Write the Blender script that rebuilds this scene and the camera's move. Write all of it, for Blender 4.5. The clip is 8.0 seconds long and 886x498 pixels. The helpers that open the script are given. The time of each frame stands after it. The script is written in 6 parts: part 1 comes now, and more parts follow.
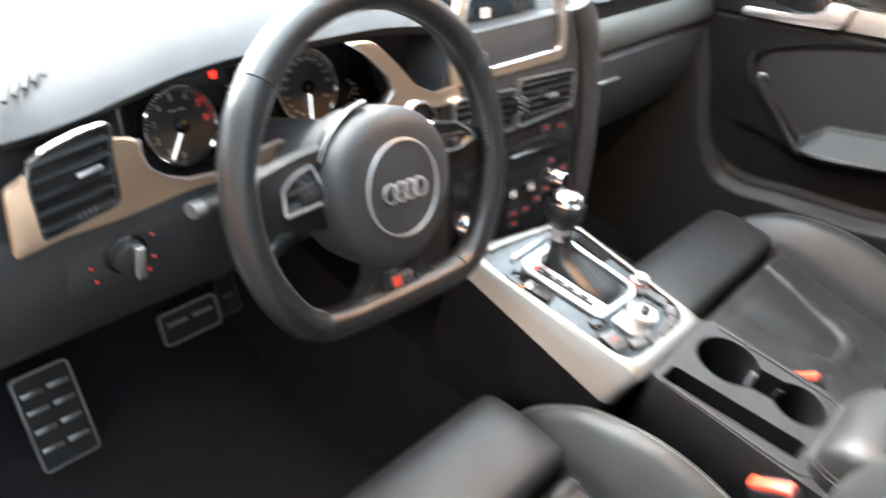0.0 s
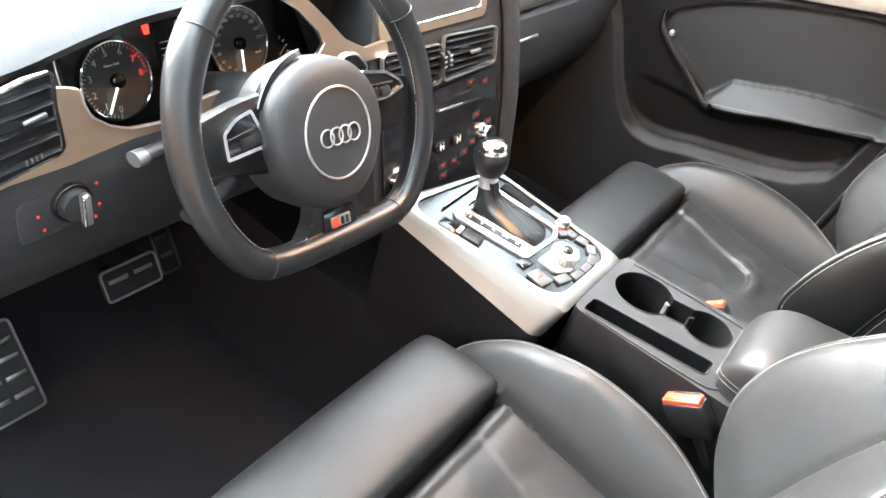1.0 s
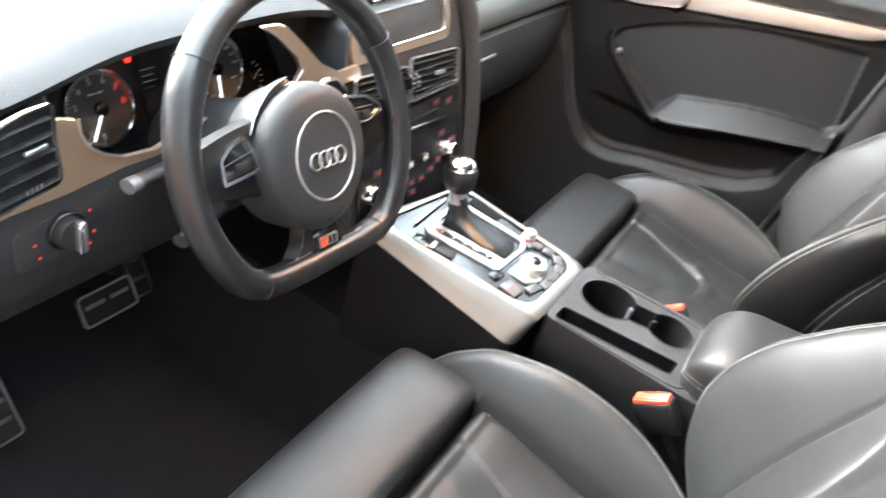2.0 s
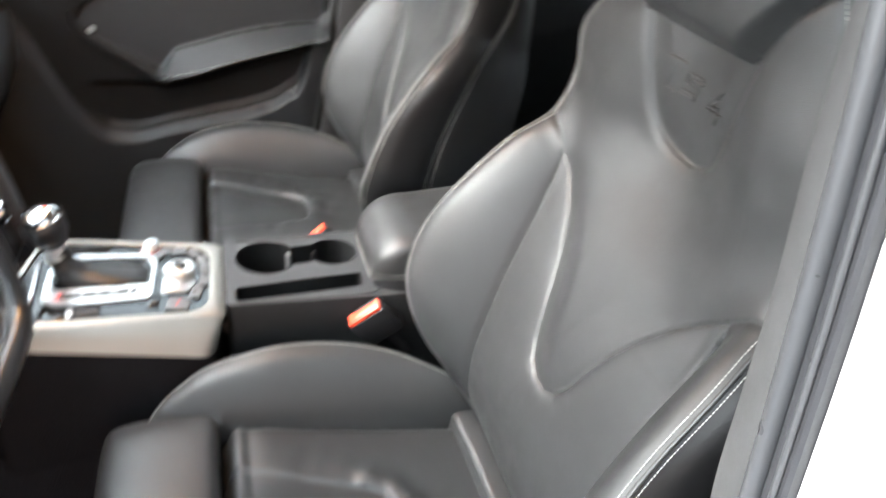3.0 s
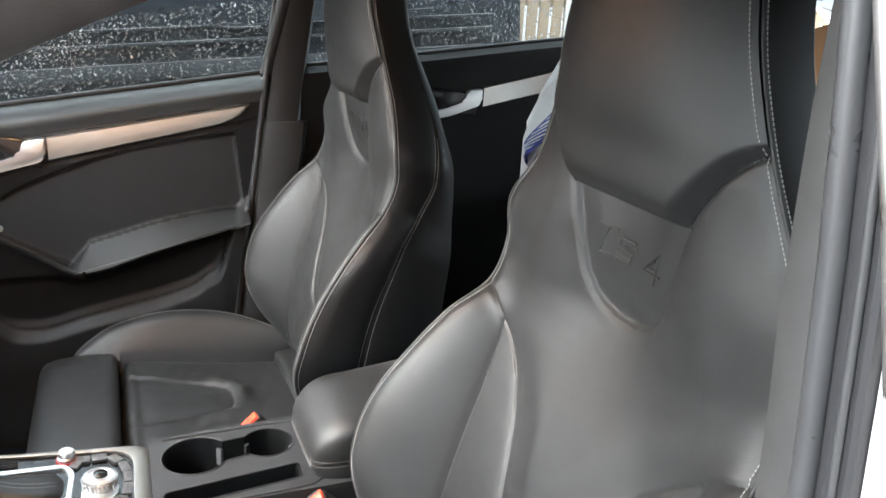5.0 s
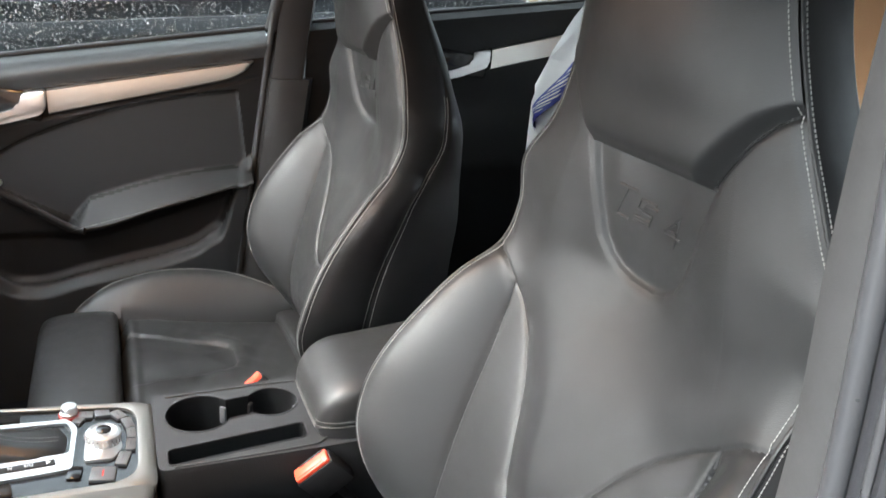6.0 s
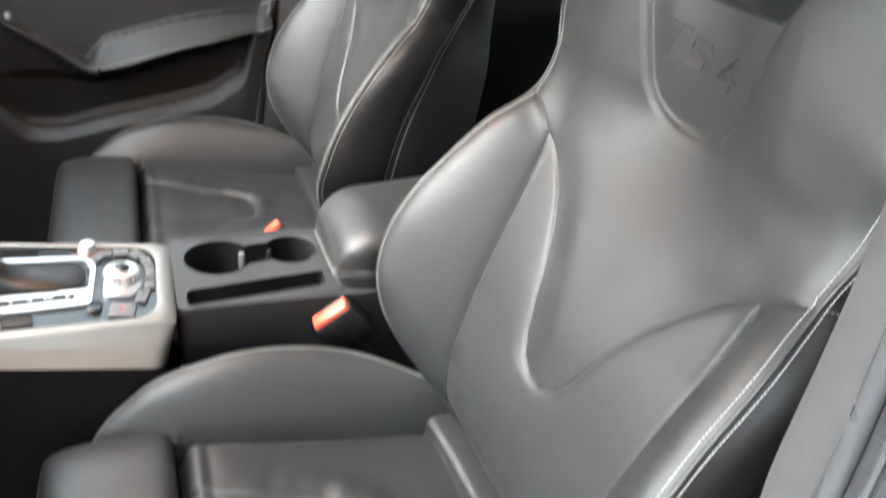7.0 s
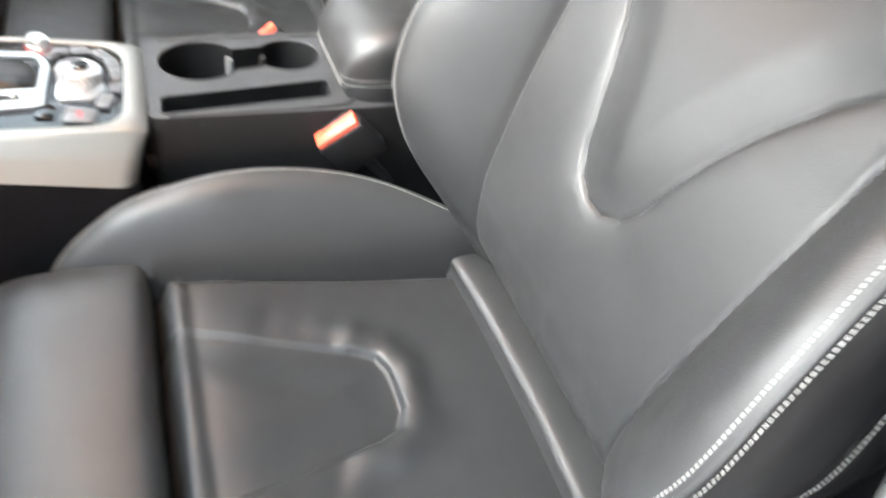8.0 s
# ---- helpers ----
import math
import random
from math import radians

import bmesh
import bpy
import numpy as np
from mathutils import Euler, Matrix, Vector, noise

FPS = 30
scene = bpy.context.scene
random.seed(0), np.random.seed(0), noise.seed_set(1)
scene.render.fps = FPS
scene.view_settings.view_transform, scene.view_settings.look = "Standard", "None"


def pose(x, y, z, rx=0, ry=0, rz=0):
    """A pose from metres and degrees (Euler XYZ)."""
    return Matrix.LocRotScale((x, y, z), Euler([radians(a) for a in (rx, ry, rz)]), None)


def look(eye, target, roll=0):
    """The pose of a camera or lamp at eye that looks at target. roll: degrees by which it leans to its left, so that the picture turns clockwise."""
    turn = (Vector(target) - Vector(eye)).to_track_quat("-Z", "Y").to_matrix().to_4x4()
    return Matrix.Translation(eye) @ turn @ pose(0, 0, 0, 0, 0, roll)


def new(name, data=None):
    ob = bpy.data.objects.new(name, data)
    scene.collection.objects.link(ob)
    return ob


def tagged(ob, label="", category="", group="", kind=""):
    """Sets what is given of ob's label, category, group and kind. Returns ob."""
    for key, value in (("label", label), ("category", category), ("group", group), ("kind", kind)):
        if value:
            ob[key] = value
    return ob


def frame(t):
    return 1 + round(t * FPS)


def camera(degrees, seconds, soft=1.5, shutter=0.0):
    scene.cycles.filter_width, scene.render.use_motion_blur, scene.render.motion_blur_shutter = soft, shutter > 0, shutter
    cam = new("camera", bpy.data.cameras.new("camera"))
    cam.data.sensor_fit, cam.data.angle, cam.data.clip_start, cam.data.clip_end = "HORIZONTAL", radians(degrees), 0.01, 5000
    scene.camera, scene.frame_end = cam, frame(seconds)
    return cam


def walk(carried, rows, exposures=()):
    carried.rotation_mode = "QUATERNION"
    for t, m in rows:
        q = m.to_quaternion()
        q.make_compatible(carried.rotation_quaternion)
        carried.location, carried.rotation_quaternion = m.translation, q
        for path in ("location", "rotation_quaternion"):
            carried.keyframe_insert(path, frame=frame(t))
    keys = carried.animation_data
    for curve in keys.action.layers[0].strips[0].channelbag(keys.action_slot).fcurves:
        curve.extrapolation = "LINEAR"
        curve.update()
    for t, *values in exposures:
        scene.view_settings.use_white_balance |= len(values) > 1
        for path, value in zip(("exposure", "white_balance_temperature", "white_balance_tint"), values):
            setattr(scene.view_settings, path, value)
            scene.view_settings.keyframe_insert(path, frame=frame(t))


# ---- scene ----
PATH = [
    (0, (-0.834, 0.035, 1.276), (0.521, 0.922, 0.103), 14.4),
    (0.2, (-0.856, -0.001, 1.28), (0.551, 0.81, 0.112), 15.2),
    (0.5, (-0.873, -0.007, 1.285), (0.553, 0.723, 0.087), 16.4),
    (1, (-0.886, -0.003, 1.28), (0.554, 0.714, 0.091), 16.3),
    (1.2, (-0.887, 0.002, 1.278), (0.558, 0.72, 0.097), 16.2),
    (2.3, (-0.948, 0.053, 1.297), (0.702, 0.486, 0.253), 18.4),
    (2.5, (-0.939, 0.108, 1.279), (0.769, 0.177, 0.241), 16.6),
    (2.7, (-0.952, 0.143, 1.266), (0.722, -0.085, 0.197), 11.4),
    (2.8, (-0.952, 0.174, 1.268), (0.693, -0.205, 0.197), 10.0),
    (3, (-0.932, 0.172, 1.261), (0.697, -0.349, 0.224), 5.4),
    (3.2, (-0.914, 0.157, 1.274), (0.727, -0.453, 0.307), 1.7),
    (3.5, (-0.904, 0.163, 1.27), (0.806, -0.542, 0.509), 1.8),
    (4, (-0.913, 0.188, 1.274), (0.838, -0.567, 0.671), 2.4),
    (5.5, (-0.901, 0.2, 1.256), (0.822, -0.566, 0.592), 4.1),
    (6, (-0.891, 0.207, 1.25), (0.814, -0.558, 0.539), 4.7),
    (6.5, (-0.878, 0.208, 1.239), (0.789, -0.536, 0.423), 5.4),
    (7, (-0.87, 0.205, 1.208), (0.711, -0.492, 0.2), 7.0),
    (7.5, (-0.872, 0.214, 1.181), (0.582, -0.436, -0.029), 8.7),
    (7.9, (-0.795, 0.187, 1.095), (0.614, -0.437, -0.179), 8.1),
    (8, (-0.764, 0.174, 1.073), (0.619, -0.465, -0.222), 9.0),
]
cam = camera(60.0, 8.0, shutter=0.6)
walk(cam, [(t, look(eye, target, roll)) for t, eye, target, roll in PATH], [(0, 4.08), (0.2, 4.05), (0.5, 4.12), (1.0, 4.68), (1.2, 4.62), (2.5, 4.23), (3.0, 4.03), (3.5, 3.8), (4.0, 3.68), (5.5, 3.48), (6.5, 3.83), (7.0, 3.98), (7.5, 4.08), (8, 4.28)])

# ---- light: rainy overcast daylight ----
world = bpy.data.worlds.new("overcast_sky")
scene.world = world
world.use_nodes = True
wn = world.node_tree.nodes
wl = world.node_tree.links
sky = wn.new("ShaderNodeTexSky")
sky.sky_type = "NISHITA"
sky.sun_disc = False
sky.sun_elevation = radians(33)
sky.sun_rotation = radians(3)
sky.dust_density = 6.0
sky.ozone_density = 0.6
haze = wn.new("ShaderNodeMixRGB")
haze.inputs[0].default_value = 0.75
haze.inputs[2].default_value = (11.7, 13.7, 15.0, 1)
wl.new(sky.outputs[0], haze.inputs[1])
wl.new(haze.outputs[0], wn["Background"].inputs[0])
wn["Background"].inputs[1].default_value = 0.075
sun_data = bpy.data.lights.new("sun", "SUN")
sun_data.energy = 0.75
sun_data.angle = radians(55)
sun_data.color = (1.0, 0.99, 0.98)
sun = new("sun", sun_data)
sun.matrix_world = look((0.3, 5.6, 3.7), (0, 0, 0))

# ---- materials ----


def material(name, color, rough=0.5, metal=0.0, grain=0.0, grain_size=400.0, blotch=0.12, blotch_size=6.0,
             rough_var=0.08, coat=0.0, sheen=0.0, weave=0.0, spec=0.5, crease=0.0):
    """A surface with colour blotches, roughness variation and a fine bump, all at real size."""
    m = bpy.data.materials.new(name)
    m.use_nodes = True
    n, l = m.node_tree.nodes, m.node_tree.links
    b = n["Principled BSDF"]
    tc = n.new("ShaderNodeTexCoord")
    big = n.new("ShaderNodeTexNoise")
    big.inputs["Scale"].default_value = blotch_size
    big.inputs["Detail"].default_value = 5
    l.new(tc.outputs["Object"], big.inputs["Vector"])
    ramp = n.new("ShaderNodeMixRGB")
    lo = tuple(c * (1 - blotch) for c in color)
    hi = tuple(min(1, c * (1 + blotch)) for c in color)
    ramp.inputs[1].default_value = (*lo, 1)
    ramp.inputs[2].default_value = (*hi, 1)
    l.new(big.outputs["Fac"], ramp.inputs[0])
    l.new(ramp.outputs[0], b.inputs["Base Color"])
    rr = n.new("ShaderNodeMapRange")
    rr.inputs["To Min"].default_value = max(0.02, rough - rough_var)
    rr.inputs["To Max"].default_value = min(1, rough + rough_var)
    mid = n.new("ShaderNodeTexNoise")
    mid.inputs["Scale"].default_value = blotch_size * 7
    mid.inputs["Detail"].default_value = 3
    l.new(tc.outputs["Object"], mid.inputs["Vector"])
    l.new(mid.outputs["Fac"], rr.inputs["Value"])
    l.new(rr.outputs[0], b.inputs["Roughness"])
    b.inputs["Metallic"].default_value = metal
    b.inputs["Coat Weight"].default_value = coat
    b.inputs["Sheen Weight"].default_value = sheen
    b.inputs["Specular IOR Level"].default_value = spec
    if grain:
        if weave:
            fine = n.new("ShaderNodeTexWave")
            fine.inputs["Scale"].default_value = grain_size
            fine.bands_direction = "DIAGONAL"
            out = fine.outputs["Fac"]
        else:
            fine = n.new("ShaderNodeTexVoronoi")
            fine.inputs["Scale"].default_value = grain_size
            out = fine.outputs["Distance"]
        l.new(tc.outputs["Object"], fine.inputs["Vector"])
        bump = n.new("ShaderNodeBump")
        bump.inputs["Strength"].default_value = grain
        bump.inputs["Distance"].default_value = 0.0006
        l.new(out, bump.inputs["Height"])
        last = bump
        if crease:
            soft_noise = n.new("ShaderNodeTexNoise")
            soft_noise.inputs["Scale"].default_value = 26.0
            soft_noise.inputs["Detail"].default_value = 3
            l.new(tc.outputs["Object"], soft_noise.inputs["Vector"])
            last = n.new("ShaderNodeBump")
            last.inputs["Strength"].default_value = crease
            last.inputs["Distance"].default_value = 0.006
            l.new(soft_noise.outputs["Fac"], last.inputs["Height"])
            l.new(bump.outputs[0], last.inputs["Normal"])
        l.new(last.outputs[0], b.inputs["Normal"])
    return m


def brushed(name, color, rough=0.32):
    """Brushed aluminium, its grain drawn out along x and y."""
    m = material(name, color, rough, 1.0, blotch=0.05, rough_var=0.05)
    n, l = m.node_tree.nodes, m.node_tree.links
    tc, mp, no, bu = (n.new("ShaderNode" + k) for k in ("TexCoord", "Mapping", "TexNoise", "Bump"))
    mp.inputs["Scale"].default_value = (40, 40, 1800)
    no.inputs["Scale"].default_value = 1
    no.inputs["Detail"].default_value = 2
    bu.inputs["Strength"].default_value = 0.12
    bu.inputs["Distance"].default_value = 0.0004
    l.new(tc.outputs["Object"], mp.inputs[0])
    l.new(mp.outputs[0], no.inputs["Vector"])
    l.new(no.outputs["Fac"], bu.inputs["Height"])
    l.new(bu.outputs[0], n["Principled BSDF"].inputs["Normal"])
    return m


def glowing(name, color, strength):
    m = bpy.data.materials.new(name)
    m.use_nodes = True
    b = m.node_tree.nodes["Principled BSDF"]
    b.inputs["Base Color"].default_value = (*(0.15 * c for c in color), 1)
    b.inputs["Emission Color"].default_value = (*color, 1)
    b.inputs["Emission Strength"].default_value = strength
    return m


def clear(name, color, rough=0.02, ior=1.45):
    m = bpy.data.materials.new(name)
    m.use_nodes = True
    b = m.node_tree.nodes["Principled BSDF"]
    b.inputs["Base Color"].default_value = (*color, 1)
    b.inputs["Roughness"].default_value = rough
    b.inputs["Transmission Weight"].default_value = 1.0
    b.inputs["IOR"].default_value = ior
    return m


LEATHER = material("black_leather", (0.0185, 0.0190, 0.0195), 0.47, grain=0.20, grain_size=1100, blotch=0.25, rough_var=0.08, spec=0.46, crease=0.09)
# Darker than the leather: shade on flanks and piping is put in colour.
SHADED_LEATHER = material("shaded_black_leather", (0.0078, 0.0076, 0.0080), 0.48, grain=0.15, grain_size=1300, blotch=0.2, spec=0.22)
LEATHER_WHEEL = material("wheel_leather", (0.009, 0.009, 0.0095), 0.33, grain=0.15, grain_size=1300, spec=0.5)
SOFT = material("soft_dash_plastic", (0.024, 0.0250, 0.0265), 0.52, grain=0.35, grain_size=700, spec=0.4)
HARD = material("hard_black_plastic", (0.013, 0.013, 0.014), 0.5, grain=0.25, grain_size=900, spec=0.35)
GLOSS = material("gloss_black", (0.008, 0.008, 0.009), 0.16, blotch=0.1, rough_var=0.05)
CARPET = material("dark_carpet", (0.0108, 0.0100, 0.0112), 0.95, grain=0.8, grain_size=500, blotch=0.3, blotch_size=25, spec=0.1)
RUBBER = material("seal_rubber", (0.018, 0.019, 0.02), 0.5, grain=0.1, grain_size=600)
WEBBING = material("belt_webbing", (0.046, 0.0458, 0.046), 0.75, grain=0.12, grain_size=1500, blotch=0.2, blotch_size=60)
# Far pillar only: the trim darkened, with its shade put into the colour.
SHADED_TRIM = material("shaded_pillar_trim", (0.014, 0.0135, 0.0135), 0.6, grain=0.3, grain_size=600, spec=0.3)
CLOTH = material("grey_headliner", (0.30, 0.29, 0.28), 0.95, grain=0.5, grain_size=700)
PILLAR = material("pillar_trim", (0.072, 0.071, 0.072), 0.7, grain=0.3, grain_size=600)
DOOR_LEATHER = material("door_leather", (0.0185, 0.0200, 0.0212), 0.5, grain=0.25, grain_size=900, spec=0.30)
# Near black: in cups, vents and console sides shade is put in colour.
DOOR_PLASTIC = material("door_plastic", (0.0065, 0.0068, 0.0073), 0.5, grain=0.35, grain_size=700, spec=0.2)
DULL_METAL = material("dull_metal", (0.09, 0.088, 0.087), 0.4, 1.0, blotch=0.15, blotch_size=40)
WORN_STEEL = material("worn_pedal_steel", (0.20, 0.197, 0.195), 0.42, 1.0, blotch=0.2, blotch_size=40)
# Lighter than the panels below: skylight on the pad is in the colour.
SKYLIT_DOOR_TOP = material("skylit_door_pad", (0.040, 0.042, 0.043), 0.50, grain=0.3, grain_size=700)
DASH_TOP = material("dash_top", (0.025, 0.026, 0.028), 0.58, grain=0.3, grain_size=700, spec=0.34)
SEAL_GLOSS = material("glossy_seal_rubber", (0.058, 0.059, 0.063), 0.30, grain=0.06, grain_size=600, blotch=0.1, spec=0.6)
GREY_RUBBER = material("grey_door_seal", (0.031, 0.0315, 0.035), 0.42, grain=0.1, grain_size=600)
# Plain aluminium tinted tan; the warm reflection on it is in the colour.
REFLECTION_ALU = brushed("warm_reflection_aluminium", (0.62, 0.46, 0.33), 0.42)
KEY_GREY = material("satin_grey_keys", (0.075, 0.077, 0.080), 0.38, blotch=0.1, blotch_size=40)
STALK_END = material("grey_stalk_end", (0.09, 0.092, 0.095), 0.4)
DIAL_PRINT = material("dial_print", (0.42, 0.42, 0.41), 0.5, blotch=0.03)
ALU = brushed("brushed_aluminium", (0.28, 0.272, 0.256), 0.48)
# Lit copy of the aluminium: sky on the door inlays is in its colour.
SKYLIT_ALU = brushed("skylit_brushed_aluminium", (0.56, 0.54, 0.51), 0.40)
SATIN = material("satin_chrome", (0.66, 0.66, 0.66), 0.36, 1.0, blotch=0.04, rough_var=0.05)
CHROME = material("bright_chrome", (0.86, 0.86, 0.86), 0.10, 1.0, blotch=0.03, rough_var=0.03)
PAINT = material("white_car_paint", (0.80, 0.80, 0.80), 0.3, blotch=0.02, coat=0.8)
LAMP_LENS = glowing("warm_lamp_lens", (1.0, 0.50, 0.19), 14.5)
THREAD = material("grey_thread", (0.30, 0.295, 0.28), 0.8, blotch=0.1, blotch_size=200)
THREAD_DARK = material("dark_thread", (0.20, 0.20, 0.195), 0.8, blotch=0.1, blotch_size=200)
RED = material("red_plastic", (0.75, 0.07, 0.03), 0.38, blotch=0.08)
RED_LIT = glowing("red_backlight", (1.0, 0.025, 0.015), 0.22)
RED_DIM = glowing("dim_red_backlight", (0.8, 0.05, 0.04), 0.04)
WHITE_LIT = glowing("white_backlight", (0.9, 0.9, 0.88), 0.16)
WHITE = material("white_print", (0.75, 0.75, 0.73), 0.5, blotch=0.03)
DIAL = material("dial_face", (0.048, 0.046, 0.044), 0.45, grain=0.1)
SCREEN = material("dark_screen", (0.01, 0.012, 0.014), 0.12, blotch=0.1)
BAG = material("white_carrier_bag", (0.72, 0.73, 0.74), 0.35, blotch=0.08, blotch_size=30)
BLUE = material("blue_print", (0.03, 0.045, 0.30), 0.4)
CARD = material("cardboard", (0.50, 0.31, 0.17), 0.85, grain=0.2)
VAN = material("dark_wet_paint", (0.017, 0.019, 0.022), 0.3, spec=0.35, blotch=0.2, blotch_size=2)
VAN_TRIM = material("grey_side_moulding", (0.040, 0.042, 0.045), 0.5, spec=0.2)
TARMAC = material("wet_asphalt", (0.05, 0.05, 0.052), 0.4, grain=0.9, grain_size=120, blotch=0.3, blotch_size=1.5)
TIMBER = material("tan_timber", (0.27, 0.20, 0.13), 0.8, grain=0.4, grain_size=80, blotch=0.25, blotch_size=3)
GREY_RENDER = material("grey_render", (0.27, 0.275, 0.285), 0.9, grain=0.4, grain_size=60, blotch=0.2, blotch_size=2)
BRICK = material("orange_brick", (0.40, 0.22, 0.13), 0.85, grain=0.5, grain_size=30, blotch=0.3, blotch_size=4)
RENDERED = material("pale_wall", (0.60, 0.605, 0.60), 0.85, grain=0.4, grain_size=40, blotch=0.1)
GLASS = clear("window_glass", (0.90, 0.93, 0.93), 0.0, 1.10)
TINTED = clear("tinted_side_glass", (0.45, 0.47, 0.47), 0.0, 1.10)
DROP = clear("water_drop", (1, 1, 1), 0.05, 1.33)
# Part white, standing in for the glint of sky focused by each drop.
DROP.node_tree.nodes["Principled BSDF"].inputs["Transmission Weight"].default_value = 0.8

# ---- building blocks ----


def linked(name, mesh, mat, parent=None, label=""):
    ob = new(name, mesh)
    if mat is not None and not mesh.materials:
        mesh.materials.append(mat)
    if parent is not None:
        ob.parent = parent
    if label:
        ob["label"] = label
    return ob


def part(name, bm, mat, parent=None, label="", smooth=True, sharp=40):
    """One mesh object from a bmesh."""
    bmesh.ops.recalc_face_normals(bm, faces=bm.faces)
    me = bpy.data.meshes.new(name)
    bm.to_mesh(me)
    bm.free()
    if smooth:
        me.shade_smooth()
        me.set_sharp_from_angle(angle=radians(sharp))
    return linked(name, me, mat, parent, label)


def thing(name, label, category, at=(0, 0, 0), group="", kind=""):
    ob = new(name)
    ob.location = at
    ob.empty_display_size = 0.05
    return tagged(ob, label, category, group, kind)


def turned(rx=0, ry=0, rz=0):
    return pose(0, 0, 0, rx, ry, rz)


def box(bm, centre, size, bevel=0.004, turn=None, steps=2):
    """A box with rounded edges, added to bm."""
    m = Matrix.Translation(centre) @ (turn or Matrix()) @ Matrix.Diagonal((*size, 1))
    made = bmesh.ops.create_cube(bm, size=1.0, matrix=m)
    if bevel > 0:
        edges = list({e for v in made["verts"] for e in v.link_edges})
        bmesh.ops.bevel(bm, geom=edges, offset=min(bevel, 0.49 * min(size)), segments=steps, profile=0.5, affect="EDGES")
    return bm


def block(centre, size, bevel=0.004, turn=None, steps=2):
    return box(bmesh.new(), centre, size, bevel, turn, steps)


def rings(rows, closed=True, caps=True, bm=None):
    """A skin over rows of points: each row a ring (closed) or a strip."""
    bm = bm or bmesh.new()
    vs = [[bm.verts.new(p) for p in row] for row in rows]
    k = len(rows[0])
    for a, b in zip(vs, vs[1:]):
        for i in range(k if closed else k - 1):
            j = (i + 1) % k
            bm.faces.new((a[i], a[j], b[j], b[i]))
    if caps and closed:
        bm.faces.new(vs[0][::-1])
        bm.faces.new(vs[-1])
    return bm


def spun(profile, at=(0, 0, 0), turn=None, n=32, bm=None):
    """A solid of revolution about local z, from (radius, height) pairs."""
    m = Matrix.Translation(at) @ (turn or Matrix())
    rows = [[m @ Vector((max(r, 1e-5) * math.cos(2 * math.pi * i / n), max(r, 1e-5) * math.sin(2 * math.pi * i / n), z)) for i in range(n)] for r, z in profile]
    return rings(rows, bm=bm)


def curve(points, n=8, closed=False):
    """A Catmull-Rom curve through points."""
    p = [Vector(q) for q in points]
    k = len(p)
    out = []
    for i in range(k if closed else k - 1):
        a, b, c, d = ((p[(i + o) % k] for o in (-1, 0, 1, 2)) if closed else (p[min(max(i + o, 0), k - 1)] for o in (-1, 0, 1, 2)))
        for s in range(n):
            t = s / n
            out.append(0.5 * (2 * b + (c - a) * t + (2 * a - 5 * b + 4 * c - d) * t * t + (3 * b - a - 3 * c + d) * t ** 3))
    if not closed:
        out.append(p[-1])
    return out


def tube(points, ru, rv=None, n=12, up=(0, 0, 1), closed=False, bm=None, power=1.0):
    """A tube of elliptical section along points."""
    rv = rv or ru
    pts = [Vector(q) for q in points]
    rows = []
    k = len(pts)
    for i, q in enumerate(pts):
        a = pts[(i - 1) % k] if closed or i > 0 else q
        b = pts[(i + 1) % k] if closed or i < k - 1 else q
        d = (b - a).normalized()
        side = d.cross(Vector(up)).normalized()
        top = side.cross(d)
        row = []
        for j in range(n):
            c, s = math.cos(2 * math.pi * j / n), math.sin(2 * math.pi * j / n)
            c, s = math.copysign(abs(c) ** power, c), math.copysign(abs(s) ** power, s)
            row.append(q + side * c * ru + top * s * rv)
        rows.append(row)
    if closed:
        rows.append(rows[0])
        made = rings(rows, caps=False, bm=bm)
        bmesh.ops.remove_doubles(made, verts=made.verts, dist=1e-6)
        return made
    return rings(rows, bm=bm)


def plate(outline, depth, m=None, bevel=0.0, bm=None, steps=2):
    """A flat outline (x, y) given thickness along local z, at the pose m."""
    bm = bm or bmesh.new()
    m = m or Matrix()
    lo = [bm.verts.new(m @ Vector((x, y, 0))) for x, y in outline]
    hi = [bm.verts.new(m @ Vector((x, y, depth))) for x, y in outline]
    k = len(outline)
    bm.faces.new(lo[::-1])
    top = bm.faces.new(hi)
    for i in range(k):
        bm.faces.new((lo[i], lo[(i + 1) % k], hi[(i + 1) % k], hi[i]))
    if bevel:
        bmesh.ops.bevel(bm, geom=list(top.edges), offset=bevel, segments=steps, profile=0.5, affect="EDGES")
    return bm


def frame_plate(outer, inner, depth, m=None):
    """A flat ring between two outlines with as many points, given thickness."""
    bm = bmesh.new()
    m = m or Matrix()
    loops = [[bm.verts.new(m @ Vector((x, y, z))) for x, y in o] for o, z in ((outer, 0), (outer, depth), (inner, depth), (inner, 0))]
    k = len(outer)
    for a, b in zip(loops, loops[1:] + loops[:1]):
        for i in range(k):
            bm.faces.new((a[i], a[(i + 1) % k], b[(i + 1) % k], b[i]))
    return bm


def rounded(points, r, n=4):
    """An outline with its corners rounded by about r."""
    out = []
    k = len(points)
    for i in range(k):
        a, b, c = (Vector(points[(i + o) % k]) for o in (-1, 0, 1))
        u, w = a - b, c - b
        s = min(r, 0.45 * u.length, 0.45 * w.length)
        p, q = b + u.normalized() * s, b + w.normalized() * s
        for j in range(n + 1):
            t = j / n
            out.append(tuple((1 - t) ** 2 * p + 2 * t * (1 - t) * b + t * t * q))
    return out


